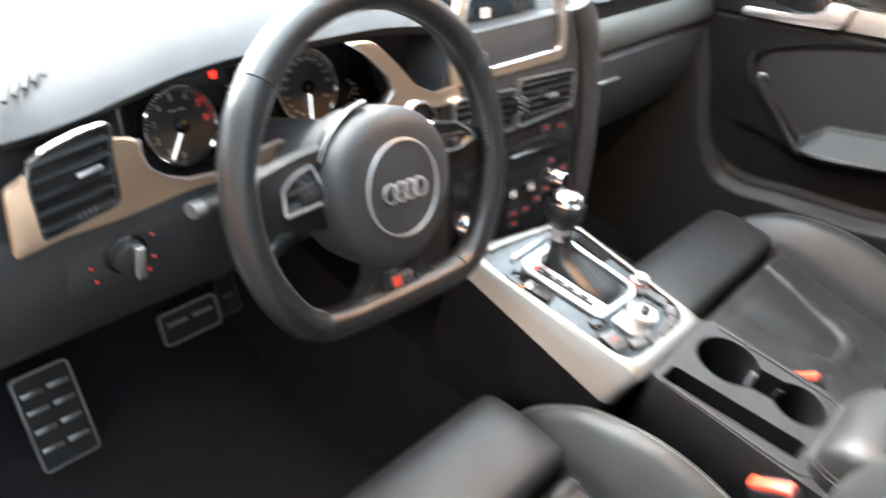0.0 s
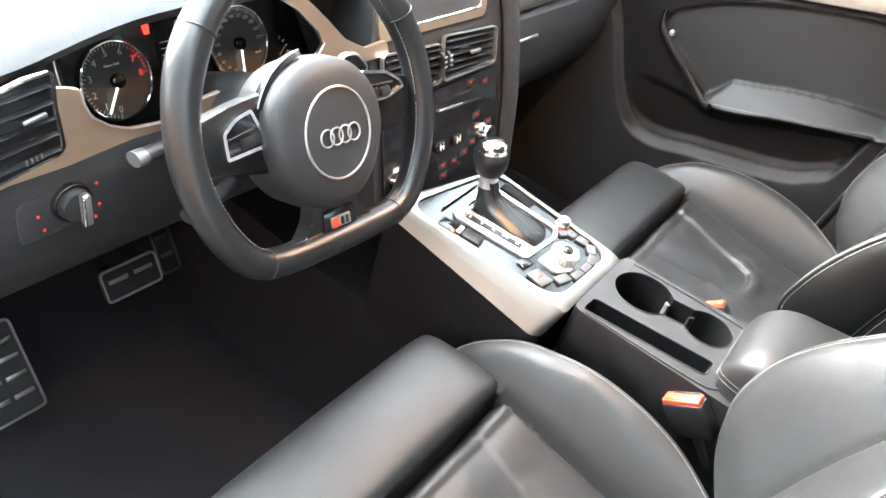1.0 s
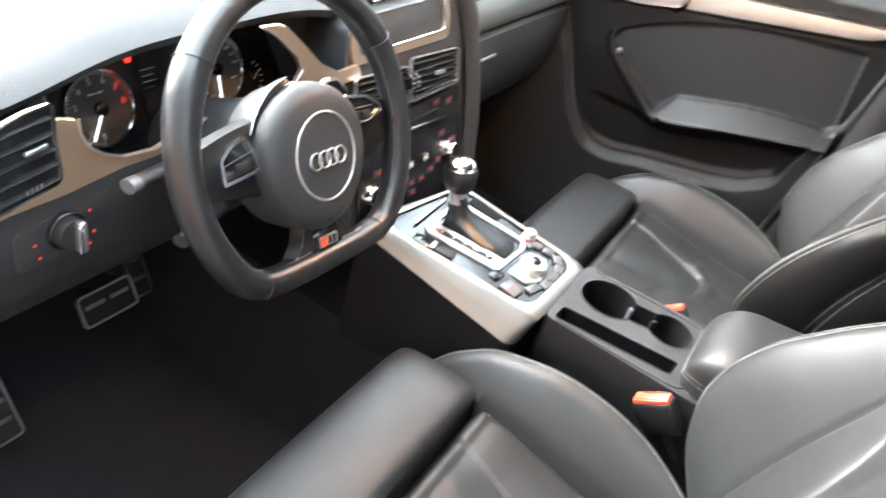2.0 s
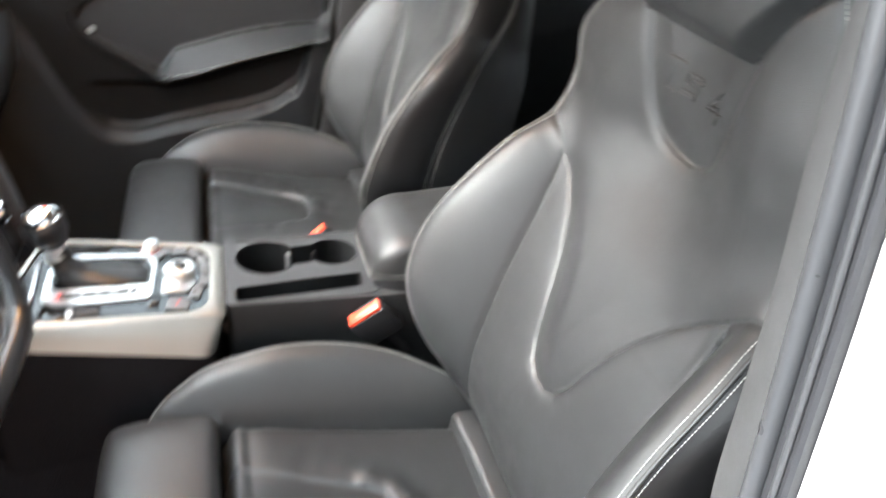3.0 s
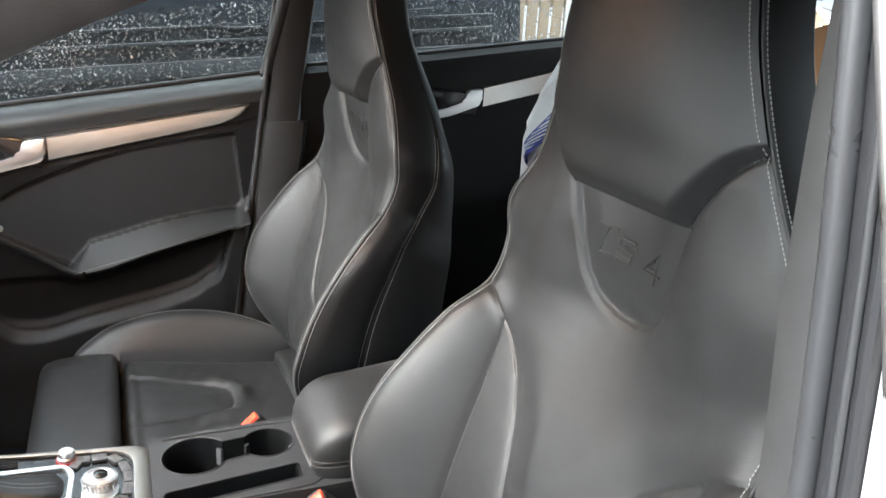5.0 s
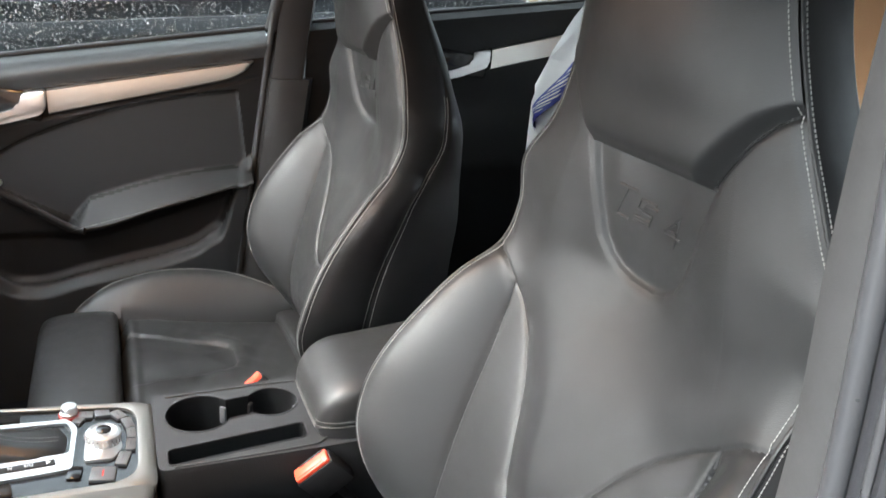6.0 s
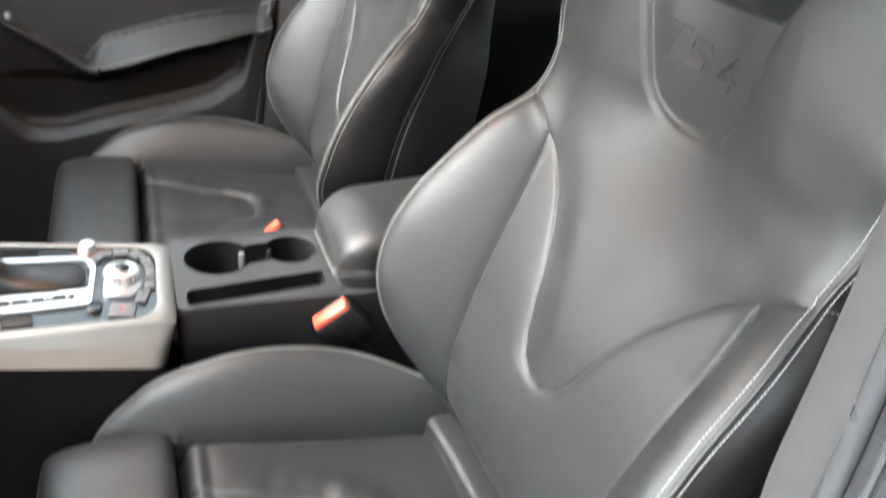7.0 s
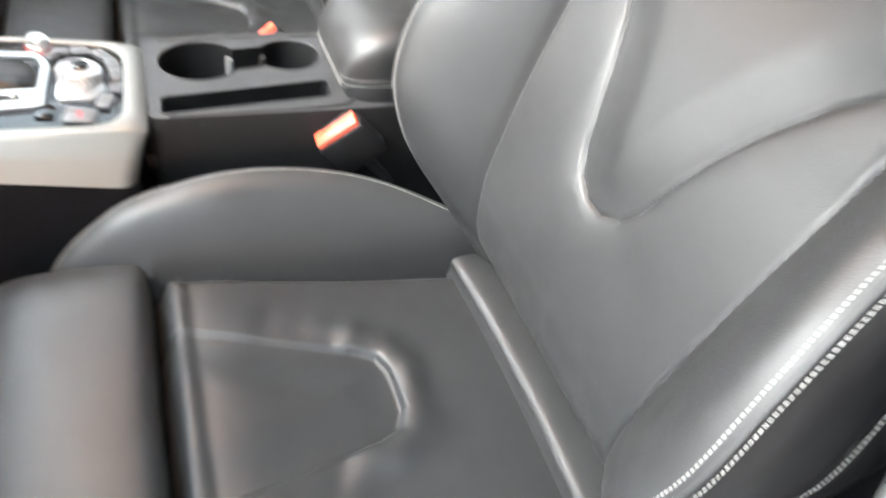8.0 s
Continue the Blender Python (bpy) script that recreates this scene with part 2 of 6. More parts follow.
def shrunk(points, d):
    """An outline moved inwards by d (anticlockwise points)."""
    out = []
    k = len(points)
    for i in range(k):
        a, b, c = (Vector(points[(i + o) % k]) for o in (-1, 0, 1))
        u, w = (b - a).normalized(), (c - b).normalized()
        nu, nw = Vector((-u.y, u.x)), Vector((-w.y, w.x))
        h = (nu + nw)
        h = h / max(0.3, h.length_squared / 2) if h.length > 1e-6 else nu
        out.append(tuple(b + h * d))
    return out


def letters(text, size, m, mat, parent, name="numeral", depth=0.0004):
    """Printed characters in the built-in font, lying in the local xy plane of m, centred."""
    cu = bpy.data.curves.new(name, "FONT")
    cu.body = text
    cu.size = size
    cu.align_x, cu.align_y = "CENTER", "CENTER"
    cu.extrude = depth
    cu.resolution_u = 2
    tmp = bpy.data.objects.new(name, cu)
    me = bpy.data.meshes.new_from_object(tmp)
    bpy.data.objects.remove(tmp)
    me.transform(m)
    return linked(name, me, mat, parent)


def stitches(points, mat=None, parent=None, pitch=0.0034, length=0.0024, r=0.00036, name="stitching"):
    """A row of short threads along a curve, as one part."""
    pts = [Vector(p) for p in points]
    bm = bmesh.new()
    carry = 0.0
    for a, b in zip(pts, pts[1:]):
        seg = (b - a).length
        if seg < 1e-6:
            continue
        d = (b - a) / seg
        s = d.cross(Vector((0.3, 0.2, 0.93))).normalized() * r
        t = d.cross(s).normalized() * r
        x = carry
        while x < seg:
            p, q = a + d * x, a + d * (x + length)
            rows = []
            for w, c in ((0.35, p), (1.0, p + d * length * 0.2), (1.0, q - d * length * 0.2), (0.35, q)):
                rows.append([c + s * w, c + t * w, c - s * w, c - t * w])
            rings(rows, bm=bm)
            x += pitch
        carry = x - seg
    return part(name, bm, mat or THREAD, parent)


def ip(x, xs, ys):
    """Smooth interpolation through a few stations."""
    x = np.clip(np.asarray(x, float), xs[0], xs[-1])
    xs, ys = np.asarray(xs, float), np.asarray(ys, float)
    d = np.gradient(ys, xs)
    i = np.clip(np.searchsorted(xs, x, side="right") - 1, 0, len(xs) - 2)
    h = xs[i + 1] - xs[i]
    t = (x - xs[i]) / h
    return ((1 + 2 * t) * (1 - t) ** 2 * ys[i] + t * (1 - t) ** 2 * h * d[i] + t * t * (3 - 2 * t) * ys[i + 1] + t * t * (t - 1) * h * d[i + 1])


def step(a, b, x):
    t = np.clip((np.asarray(x, float) - a) / (b - a), 0, 1)
    return t * t * (3 - 2 * t)


def off_line(px, py, line):
    """Distance of points from a polyline."""
    best = np.full(np.shape(px), 9.0)
    for (ax, ay), (bx, by) in zip(line, line[1:]):
        dx, dy = bx - ax, by - ay
        t = np.clip(((px - ax) * dx + (py - ay) * dy) / (dx * dx + dy * dy), 0, 1)
        best = np.minimum(best, np.hypot(px - ax - t * dx, py - ay - t * dy))
    return best


def sheet(name, grid, keep, mat, parent, label="", smooth=True):
    """The cells of a grid of points that keep marks, as one mesh."""
    rows, cols = grid.shape[:2]
    ids = -np.ones((rows, cols), int)
    used = np.zeros((rows, cols), bool)
    for a in (0, 1):
        for b in (0, 1):
            used[a:rows - 1 + a, b:cols - 1 + b] |= keep
    ids[used] = np.arange(used.sum())
    r, c = np.nonzero(keep)
    faces = np.stack([ids[r, c], ids[r, c + 1], ids[r + 1, c + 1], ids[r + 1, c]], 1)
    me = bpy.data.meshes.new(name)
    me.from_pydata([tuple(p) for p in grid[used]], [], [tuple(int(i) for i in f) for f in faces])
    if smooth:
        me.shade_smooth()
    return linked(name, me, mat, parent, label)

# ---- outside: wet yard, parked van, fence ----
ground = part("ground", plate([(-300, -300), (300, -300), (300, 300), (-300, 300)], 0.02, pose(0, 0, -0.02)), TARMAC, smooth=False)
tagged(ground, "wet dark grey asphalt yard under the cars", "ground", kind="structure")

# Unseen wall, added beside the open door for warm bounce and shade.
wall = part("wall_warm_bounce", block((-4.0, -4.0, 0.9), (0.3, 14.0, 1.8), 0.02), BRICK)
tagged(wall, "orange brick wall added out of view for warm bounced light", "wall", kind="structure")
# Unseen upper wall, added only to cut skylight on the driver's side.
upper = part("wall_light_block", block((-4.03, -4.0, 3.75), (0.3, 14.0, 3.9), 0.02), GREY_RENDER)
tagged(upper, "grey wall added out of view to hold back light from the left", "wall", kind="structure")
pale = part("wall_pale", block((9.5, -3, 1.9), (0.3, 24, 3.8), 0.02), RENDERED)
tagged(pale, "pale rendered wall at the far side of the yard", "wall", kind="structure")


def parked_van():
    van = thing("parked_van", "dark wet van with grey side mouldings parked alongside", "van", (1.9, 0, 0))
    rows = []
    for y in np.linspace(-1.36, 3.4, 12):
        ends = 0.06 if y in (-1.36, 3.4) else 0.0
        prof = [(1.0, 0.25), (0.02, 0.25), (0.0, 0.5), (0.0, 0.9), (0.03, 1.15), (0.09, 1.5), (0.2, 1.95), (1.0, 2.05)]
        rows.append([(x + ends, y, z) for x, z in prof])
    part("body", rings(rows), VAN, van, sharp=30)
    for z, x, h in ((0.955, -0.002, 0.05), (1.04, 0.008, 0.012), (1.09, 0.014, 0.008), (0.72, -0.012, 0.05)):
        part("moulding", block((x, 0.15, z), (0.034, 2.7, h), 0.003, turned(-4.5 if z > 0.9 else 0)), VAN_TRIM, van, "grey rubbing strip")
    part("door_handle", tube(curve([(0.03, -0.165, 1.108), (-0.012, -0.18, 1.110), (-0.014, -0.27, 1.114), (0.03, -0.285, 1.116)], 6), 0.008, 0.005), VAN_TRIM, van, "grey pull handle")
    part("handle_cup", block((0.022, -0.225, 1.108), (0.012, 0.13, 0.034), 0.005), HARD, van)
    part("sill", block((-0.006, 1.0, 0.42), (0.03, 4.7, 0.22), 0.01), HARD, van, "black sill panel")
    for y, z, w in ((0.41, 1.005, 0.10), (0.62, 1.01, 0.16), (-0.36, 0.86, 0.22)):
        part("side_panel", block((0.005 + 0.1 * max(z - 0.9, 0), y, z), (0.016, w, 0.05), 0.006), VAN_TRIM, van, "grey pressed side panel")
    for y in (-0.62, 0.33, 0.72):
        part("door_gap", block((0.012, y, 0.8), (0.03, 0.03 if y == 0.33 else 0.008, 1.0), 0.002), HARD, van)
    for y in (-0.75, 2.5):
        wheel = part("wheel", spun([(0.0, -0.1), (0.2, -0.1), (0.31, -0.09), (0.33, -0.05), (0.33, 0.08), (0.3, 0.1), (0.0, 0.1)], (0.13, y, 0.33), turned(0, 90)), RUBBER, van)


parked_van()


def timber_fence():
    fence = thing("fence", "tan upright timber boards of a fence", "fence", (5.0, 0, 0))
    part("rail", block((0.04, -4.6, 1.25), (0.05, 5.0, 0.1), 0.006), TIMBER, fence)
    bm = block((0, 0, 0.72), (0.022, 0.095, 1.44), 0.006)
    first = part("board", bm, TIMBER, fence)
    first.location = (0, -2.6, 0)
    for i in range(1, 38):
        ob = linked("board", first.data, None, fence)
        ob.location = (0.008 * (i % 2), -2.6 - 0.12 * i, 0.0)
    part("cap", block((0, -4.7, 1.49), (0.10, 5.0, 0.12), 0.01), RENDERED, fence, "pale coping")


timber_fence()
sign = thing("sign", "white notice board with rows of dark print on the fence", "sign", (4.978, -3.52, 1.05))
part("board", block((0, 0, 0), (0.012, 0.26, 0.42), 0.004), WHITE, sign)
for i in range(4):
    part("print", block((-0.008, 0.01 * (i % 2), 0.13 - 0.085 * i), (0.004, 0.18 - 0.03 * (i % 2), 0.034), 0.001), HARD, sign)

# ---- the car's shell ----


def ruled(name, rows, mat, label, category, thick=0.012, kind="structure", sharp=40):
    """A sheet over rows of points, given thickness."""
    bm = rings(rows, closed=False, caps=False)
    bmesh.ops.recalc_face_normals(bm, faces=bm.faces)
    ob = part(name, bm, mat, sharp=sharp)
    so = ob.modifiers.new("thick", "SOLIDIFY")
    so.thickness = thick
    so.offset = 0
    return tagged(ob, label, category, kind=kind)


floor_rows = []
for y, zf, zt in ((-1.35, 0.30, 0.42), (-0.2, 0.28, 0.46), (0.62, 0.26, 0.48), (0.86, 0.30, 0.5), (1.02, 0.48, 0.62), (1.12, 0.8, 0.85)):
    floor_rows.append([(-0.74, y, zf + 0.1), (-0.70, y, zf), (-0.2, y, zf), (-0.13, y, zt), (0.13, y, zt), (0.2, y, zf), (0.70, y, zf), (0.74, y, zf + 0.1)])
ruled("floor", floor_rows, CARPET, "black carpeted car floor with a raised tunnel", "floor", 0.02)
roof_rows = []
for y, z, w in ((0.36, 1.345, 0.56), (0.15, 1.385, 0.585), (-0.3, 1.41, 0.6), (-0.9, 1.40, 0.59), (-1.3, 1.36, 0.56)):
    roof_rows.append([(w * s, y, z - 0.055 * abs(s) ** 3) for s in np.linspace(-1, 1, 13)])
# Lining is out of view; its grey is lightened to bounce light down.
ruled("ceiling", roof_rows, CLOTH, "light grey cloth roof lining", "ceiling", 0.03)
ruled("roof_skin", [[(x * 1.04, y, z + 0.03) for x, y, z in r] for r in roof_rows], PAINT, "white painted car roof", "roof", 0.004)


def roof_lamp():
    """The courtesy lamp behind the windscreen's header, lit while the door stands open."""
    lamp = thing("roof_lamp", "lit warm white courtesy lamp set in grey roof lining", "lamp", (0.06, 0.30, 1.352))
    part("housing", block((0, 0, -0.008), (0.22, 0.11, 0.022), 0.008), HARD, lamp)
    for dx in (-0.055, 0.055):
        part("lens", block((dx, 0, -0.0200), (0.075, 0.05, 0.004), 0.0015), LAMP_LENS, lamp, "glowing warm white lens")


roof_lamp()
for s in (-1, 1):
    side = "left" if s < 0 else "right"
    up = 0.0 if s < 0 else 0.02
    p = curve([(0.60 * s, -1.25, 1.29), (0.625 * s, -0.5, 1.325), (0.62 * s, -0.05, 1.318), (0.622 * s, 0.13, 1.300), (0.625 * s, 0.223, 1.269 + up), (0.64 * s, 0.36, 1.198 + 2 * up), (0.67 * s, 0.62, 1.06 + 2 * up), (0.71 * s, 1.05, 0.94)], 6)
    ob = part("pillar_trim_" + side, tube(p, 0.035, 0.028, 14), PILLAR)
    tagged(ob, "grey-brown padded trim along roof edge and windscreen pillar", "pillar", kind="structure")
    q = [v + Vector((0.03 * s, 0, 0.028)) for v in p]
    ob = part("roof_frame_" + side, tube(q, 0.03, 0.022, 10), PAINT)
    tagged(ob, "white painted door frame along the roof edge", "pillar", kind="structure")
    ruled("rear_pillar_" + side, [[(0.60 * s, -1.15, 1.31), (0.55 * s, -1.45, 1.2), (0.6 * s, -1.55, 0.98)], [(0.68 * s, -1.1, 1.1), (0.66 * s, -1.4, 1.05), (0.66 * s, -1.55, 0.9)]], CLOTH, "grey cloth covered rear pillar", "pillar", 0.03)
wind = ruled("window_windscreen", [[(0.60 * s, 0.36, 1.34 - 0.04 * abs(s)), (0.66 * s, 0.78, 1.15), (0.70 * s, 1.22, 0.955)] for s in np.linspace(-1, 1, 9)], GLASS, "clear raked windscreen", "window", 0.005)
wind.visible_shadow = False
rear = ruled("window_rear", [[(0.55 * s, -1.3, 1.34), (0.6 * s, -1.75, 1.08)] for s in np.linspace(-1, 1, 7)], GLASS, "clear rear window", "window", 0.005)
rear.visible_shadow = False
ruled("bonnet", [[(0.78 * s, 1.2, 0.93), (0.8 * s, 1.7, 0.90), (0.76 * s, 2.2, 0.78)] for s in np.linspace(-1, 1, 9)], PAINT, "white painted bonnet ahead of the windscreen", "bonnet", 0.01)
ruled("parcel_shelf", [[(0.62 * s, -1.3, 0.97), (0.62 * s, -1.8, 0.99)] for s in (-1, 0, 1)], CARPET, "dark cloth shelf behind the rear seat", "shelf", 0.02)

# near sill and the closed rear door behind the open doorway
# Sill is dark instead of body white, to keep glare off the side glass.
ruled("door_sill", [[(-0.70, y, 0.36), (-0.72, y, 0.42), (-0.79, y, 0.42), (-0.83, y, 0.38), (-0.84, y, 0.28)] for y in (1.05, 0.4, -0.12)], HARD, "unseen door sill, kept dark so the side glass mirrors no glare", "sill", 0.01)
ruled("kick_panel", [[(-0.70, 0.72, z), (-0.71, 0.95, z), (-0.68, 1.08, z)] for z in (0.28, 0.6, 0.86)], HARD, "dark plastic kick panel in the footwell", "panel", 0.012)


def pillar_lean(z):
    """How far back the edge of the near centre pillar lies, by height."""
    return -0.085 - 0.13 * (1.26 - z)


def near_rear_door():
    door = thing("door_left_rear", "closed white rear door with a white window frame", "door", (-0.78, -0.6, 0.4), kind="structure")
    m = Matrix.Translation((0.78, 0.6, -0.4))
    rows = []
    for z, x in ((0.36, -0.82), (0.55, -0.845), (0.75, -0.85), (0.92, -0.82), (1.02, -0.780), (1.10, -0.760), (1.2, -0.742), (1.33, -0.715)):
        y0 = pillar_lean(z) + 0.050
        rows.append([m @ Vector((x + 0.02, y0 - 0.02, z)), m @ Vector((x + 0.004, y0 - 0.004, z)), m @ Vector((x, y0, z)), m @ Vector((x, y0 - 0.10, z)), m @ Vector((x, -0.6, z)), m @ Vector((x + 0.01, -1.2, z))])
    ob = part("skin", rings(rows, closed=False, caps=False), PAINT, door)
    so = ob.modifiers.new("thick", "SOLIDIFY")
    so.thickness, so.offset = 0.008, 0
    rows = [[m @ Vector((x, y, z)) for y in (-0.2, -0.7, -1.15)] for x, z in ((-0.70, 0.32), (-0.685, 0.7), (-0.70, 1.04))]
    ob = part("inner_panel", rings(rows, closed=False, caps=False), SOFT, door)


near_rear_door()


def near_pillar():
    pil = thing("centre_pillar_left", "grey centre pillar with rubber door seals", "pillar", (-0.69, -0.12, 0.35), kind="structure")
    m = Matrix.Translation((0.69, 0.12, -0.35))
    zs = np.linspace(0.36, 1.36, 22)
    bow = lambda z: 0.05 * max(0.0, z - 1.16) ** 1.4 * 4
    swing = lambda z: 0.6 * bow(z) - 0.006 * float(step(0.80, 1.10, z)) + 0.003 * float(step(0.90, 0.70, z))

    def line(x, dy):
        return [m @ Vector((x + swing(z), pillar_lean(z) + dy - 0.3 * bow(z), z)) for z in zs]
    rows = [[m @ Vector((x + swing(z), pillar_lean(z) + dy, z)) for x, dy in ((-0.672, -0.16), (-0.674, -0.09), (-0.678, -0.030), (-0.690, 0.010), (-0.7120, 0.022), (-0.7155, 0.0), (-0.7155, -0.16))] for z in zs]
    part("trim", rings(rows), PILLAR, pil)
    def strip(name, profile, mat, label=""):
        part(name, rings([[m @ Vector((x + swing(z), pillar_lean(z) + dy - 0.3 * bow(z), z)) for x, dy in profile] for z in zs]), mat, pil, label)
    part("seal", tube(line(-0.6905, 0.0255), 0.0058, 0.0062, 14, up=(0, 1, 0)), SEAL_GLOSS, pil, "round glossy rubber door seal")
    strip("seal_band", [(-0.696, 0.014), (-0.697, 0.0250), (-0.700, 0.0270), (-0.704, 0.0275), (-0.7065, 0.027), (-0.707, 0.016)], GREY_RUBBER, "flat dark rubber band")
    part("seal_bead", tube(line(-0.7085, 0.0295), 0.0019, 0.0021, 10, up=(0, 1, 0)), SEAL_GLOSS, pil, "narrow rubber sealing bead")
    strip("flange", [(-0.7095, 0.016), (-0.710, 0.0280), (-0.713, 0.0285), (-0.7155, 0.027), (-0.717, 0.020), (-0.717, 0.012)], GREY_RUBBER)
    strip("shut_face", [(-0.7172, 0.010), (-0.7172, 0.0225), (-0.7195, 0.0245), (-0.736, 0.0255), (-0.752, 0.0250), (-0.756, 0.020), (-0.756, 0.010)], PAINT, "white painted edge of the body")


near_pillar()


def near_belt():
    belt = thing("seat_belt", "grey woven seat belt strap hanging beside the pillar", "seat belt", (-0.66, -0.2, 0.42))
    m = Matrix.Translation((0.66, 0.2, -0.42))
    rows = []
    for z in np.linspace(0.42, 1.30, 36):
        y = pillar_lean(z) - 0.002 - 0.04 * max(0, 1.0 - z) - 0.07 * max(0, z - 1.12)
        w = 0.004 * math.sin(z * 17)
        w -= 0.020 * float(step(0.85, 1.2, z))
        a, b = Vector((-0.645 + w, y + 0.015, z)), Vector((-0.683 + w, y + 0.031, z))
        d = Vector((0.0008, 0.0011, 0))
        rows.append([m @ (a - d), m @ (a + d), m @ (b + d), m @ (b - d)])
    part("strap", rings(rows), WEBBING, belt, sharp=80)
    tip, hang = Matrix.Rotation(radians(28), 4, "Z") @ Matrix.Rotation(radians(-20), 4, "X"), m @ Vector((-0.655, -0.128, 0.792))
    part("tongue_grip", block(hang + tip @ Vector((0, -0.004, 0.012)), (0.014, 0.040, 0.020), 0.005, tip), HARD, belt, "black plastic belt tongue grip")
    part("tongue", block(hang + tip @ Vector((0.001, 0.012, -0.006)), (0.004, 0.034, 0.018), 0.0015, tip), SATIN, belt, "bright metal belt tongue")


near_belt()

# ---- front seats ----
LEAN = radians(18)
BACK0 = np.array([0.0, -0.10, 0.55])
BACK_V = np.array([0.0, -math.sin(LEAN), math.cos(LEAN)])
BACK_N = np.array([0.0, math.cos(LEAN), math.sin(LEAN)])
SEAM_A = [(0.0, 0.178), (0.012, 0.1795), (0.030, 0.189), (0.042, 0.206), (0.053, 0.235), (0.066, 0.266), (0.084, 0.300), (0.112, 0.338), (0.140, 0.364), (0.165, 0.382)]
SEAM_B = [(0.132, -0.02), (0.142, 0.1), (0.15, 0.2), (0.157, 0.29), (0.165, 0.382)]
SEAM_C = [(0.165, 0.382), (0.185, 0.398), (0.26, 0.430)]
SEAM_D = [(0.0, 0.448), (0.016, 0.4485), (0.034, 0.453), (0.048, 0.461), (0.060, 0.475), (0.069, 0.500), (0.078, 0.530), (0.088, 0.562)]
SEAM_E = [(0.082, 0.5565), (0.083, 0.562), (0.087, 0.569), (0.096, 0.580), (0.110, 0.597), (0.126, 0.614), (0.145, 0.629), (0.30, 0.655)]
EDGE_V = [-0.03, 0.03, 0.08, 0.13, 0.18, 0.24, 0.30, 0.36, 0.41, 0.46, 0.51, 0.56, 0.63, 0.70, 0.80, 0.85]
LIP = 0.5565


def back_width(v):
    """Half the width of the seat's back, to its stitched edge."""
    return ip(v, EDGE_V, [0.186, 0.207, 0.2195, 0.2355, 0.246, 0.2426, 0.2332, 0.2235, 0.2085, 0.2105, 0.2125, 0.1785, 0.1427, 0.1215, 0.100, 0.082])


def edge_depth(v):
    """How far the stitched edge stands forward."""
    return ip(v, EDGE_V, [-0.045, 0.016, 0.080, 0.1125, 0.1195, 0.1135, 0.0950, 0.0690, 0.0410, 0.0363, 0.0520, 0.0592, 0.0844, 0.114, 0.126, 0.104])


def line_u(v, line):
    return np.interp(v, [p[1] for p in line], [p[0] for p in line])


def in_insert(a, v):
    return (a < line_u(v, SEAM_A)) & (v > 0.178) & (v < 0.40)


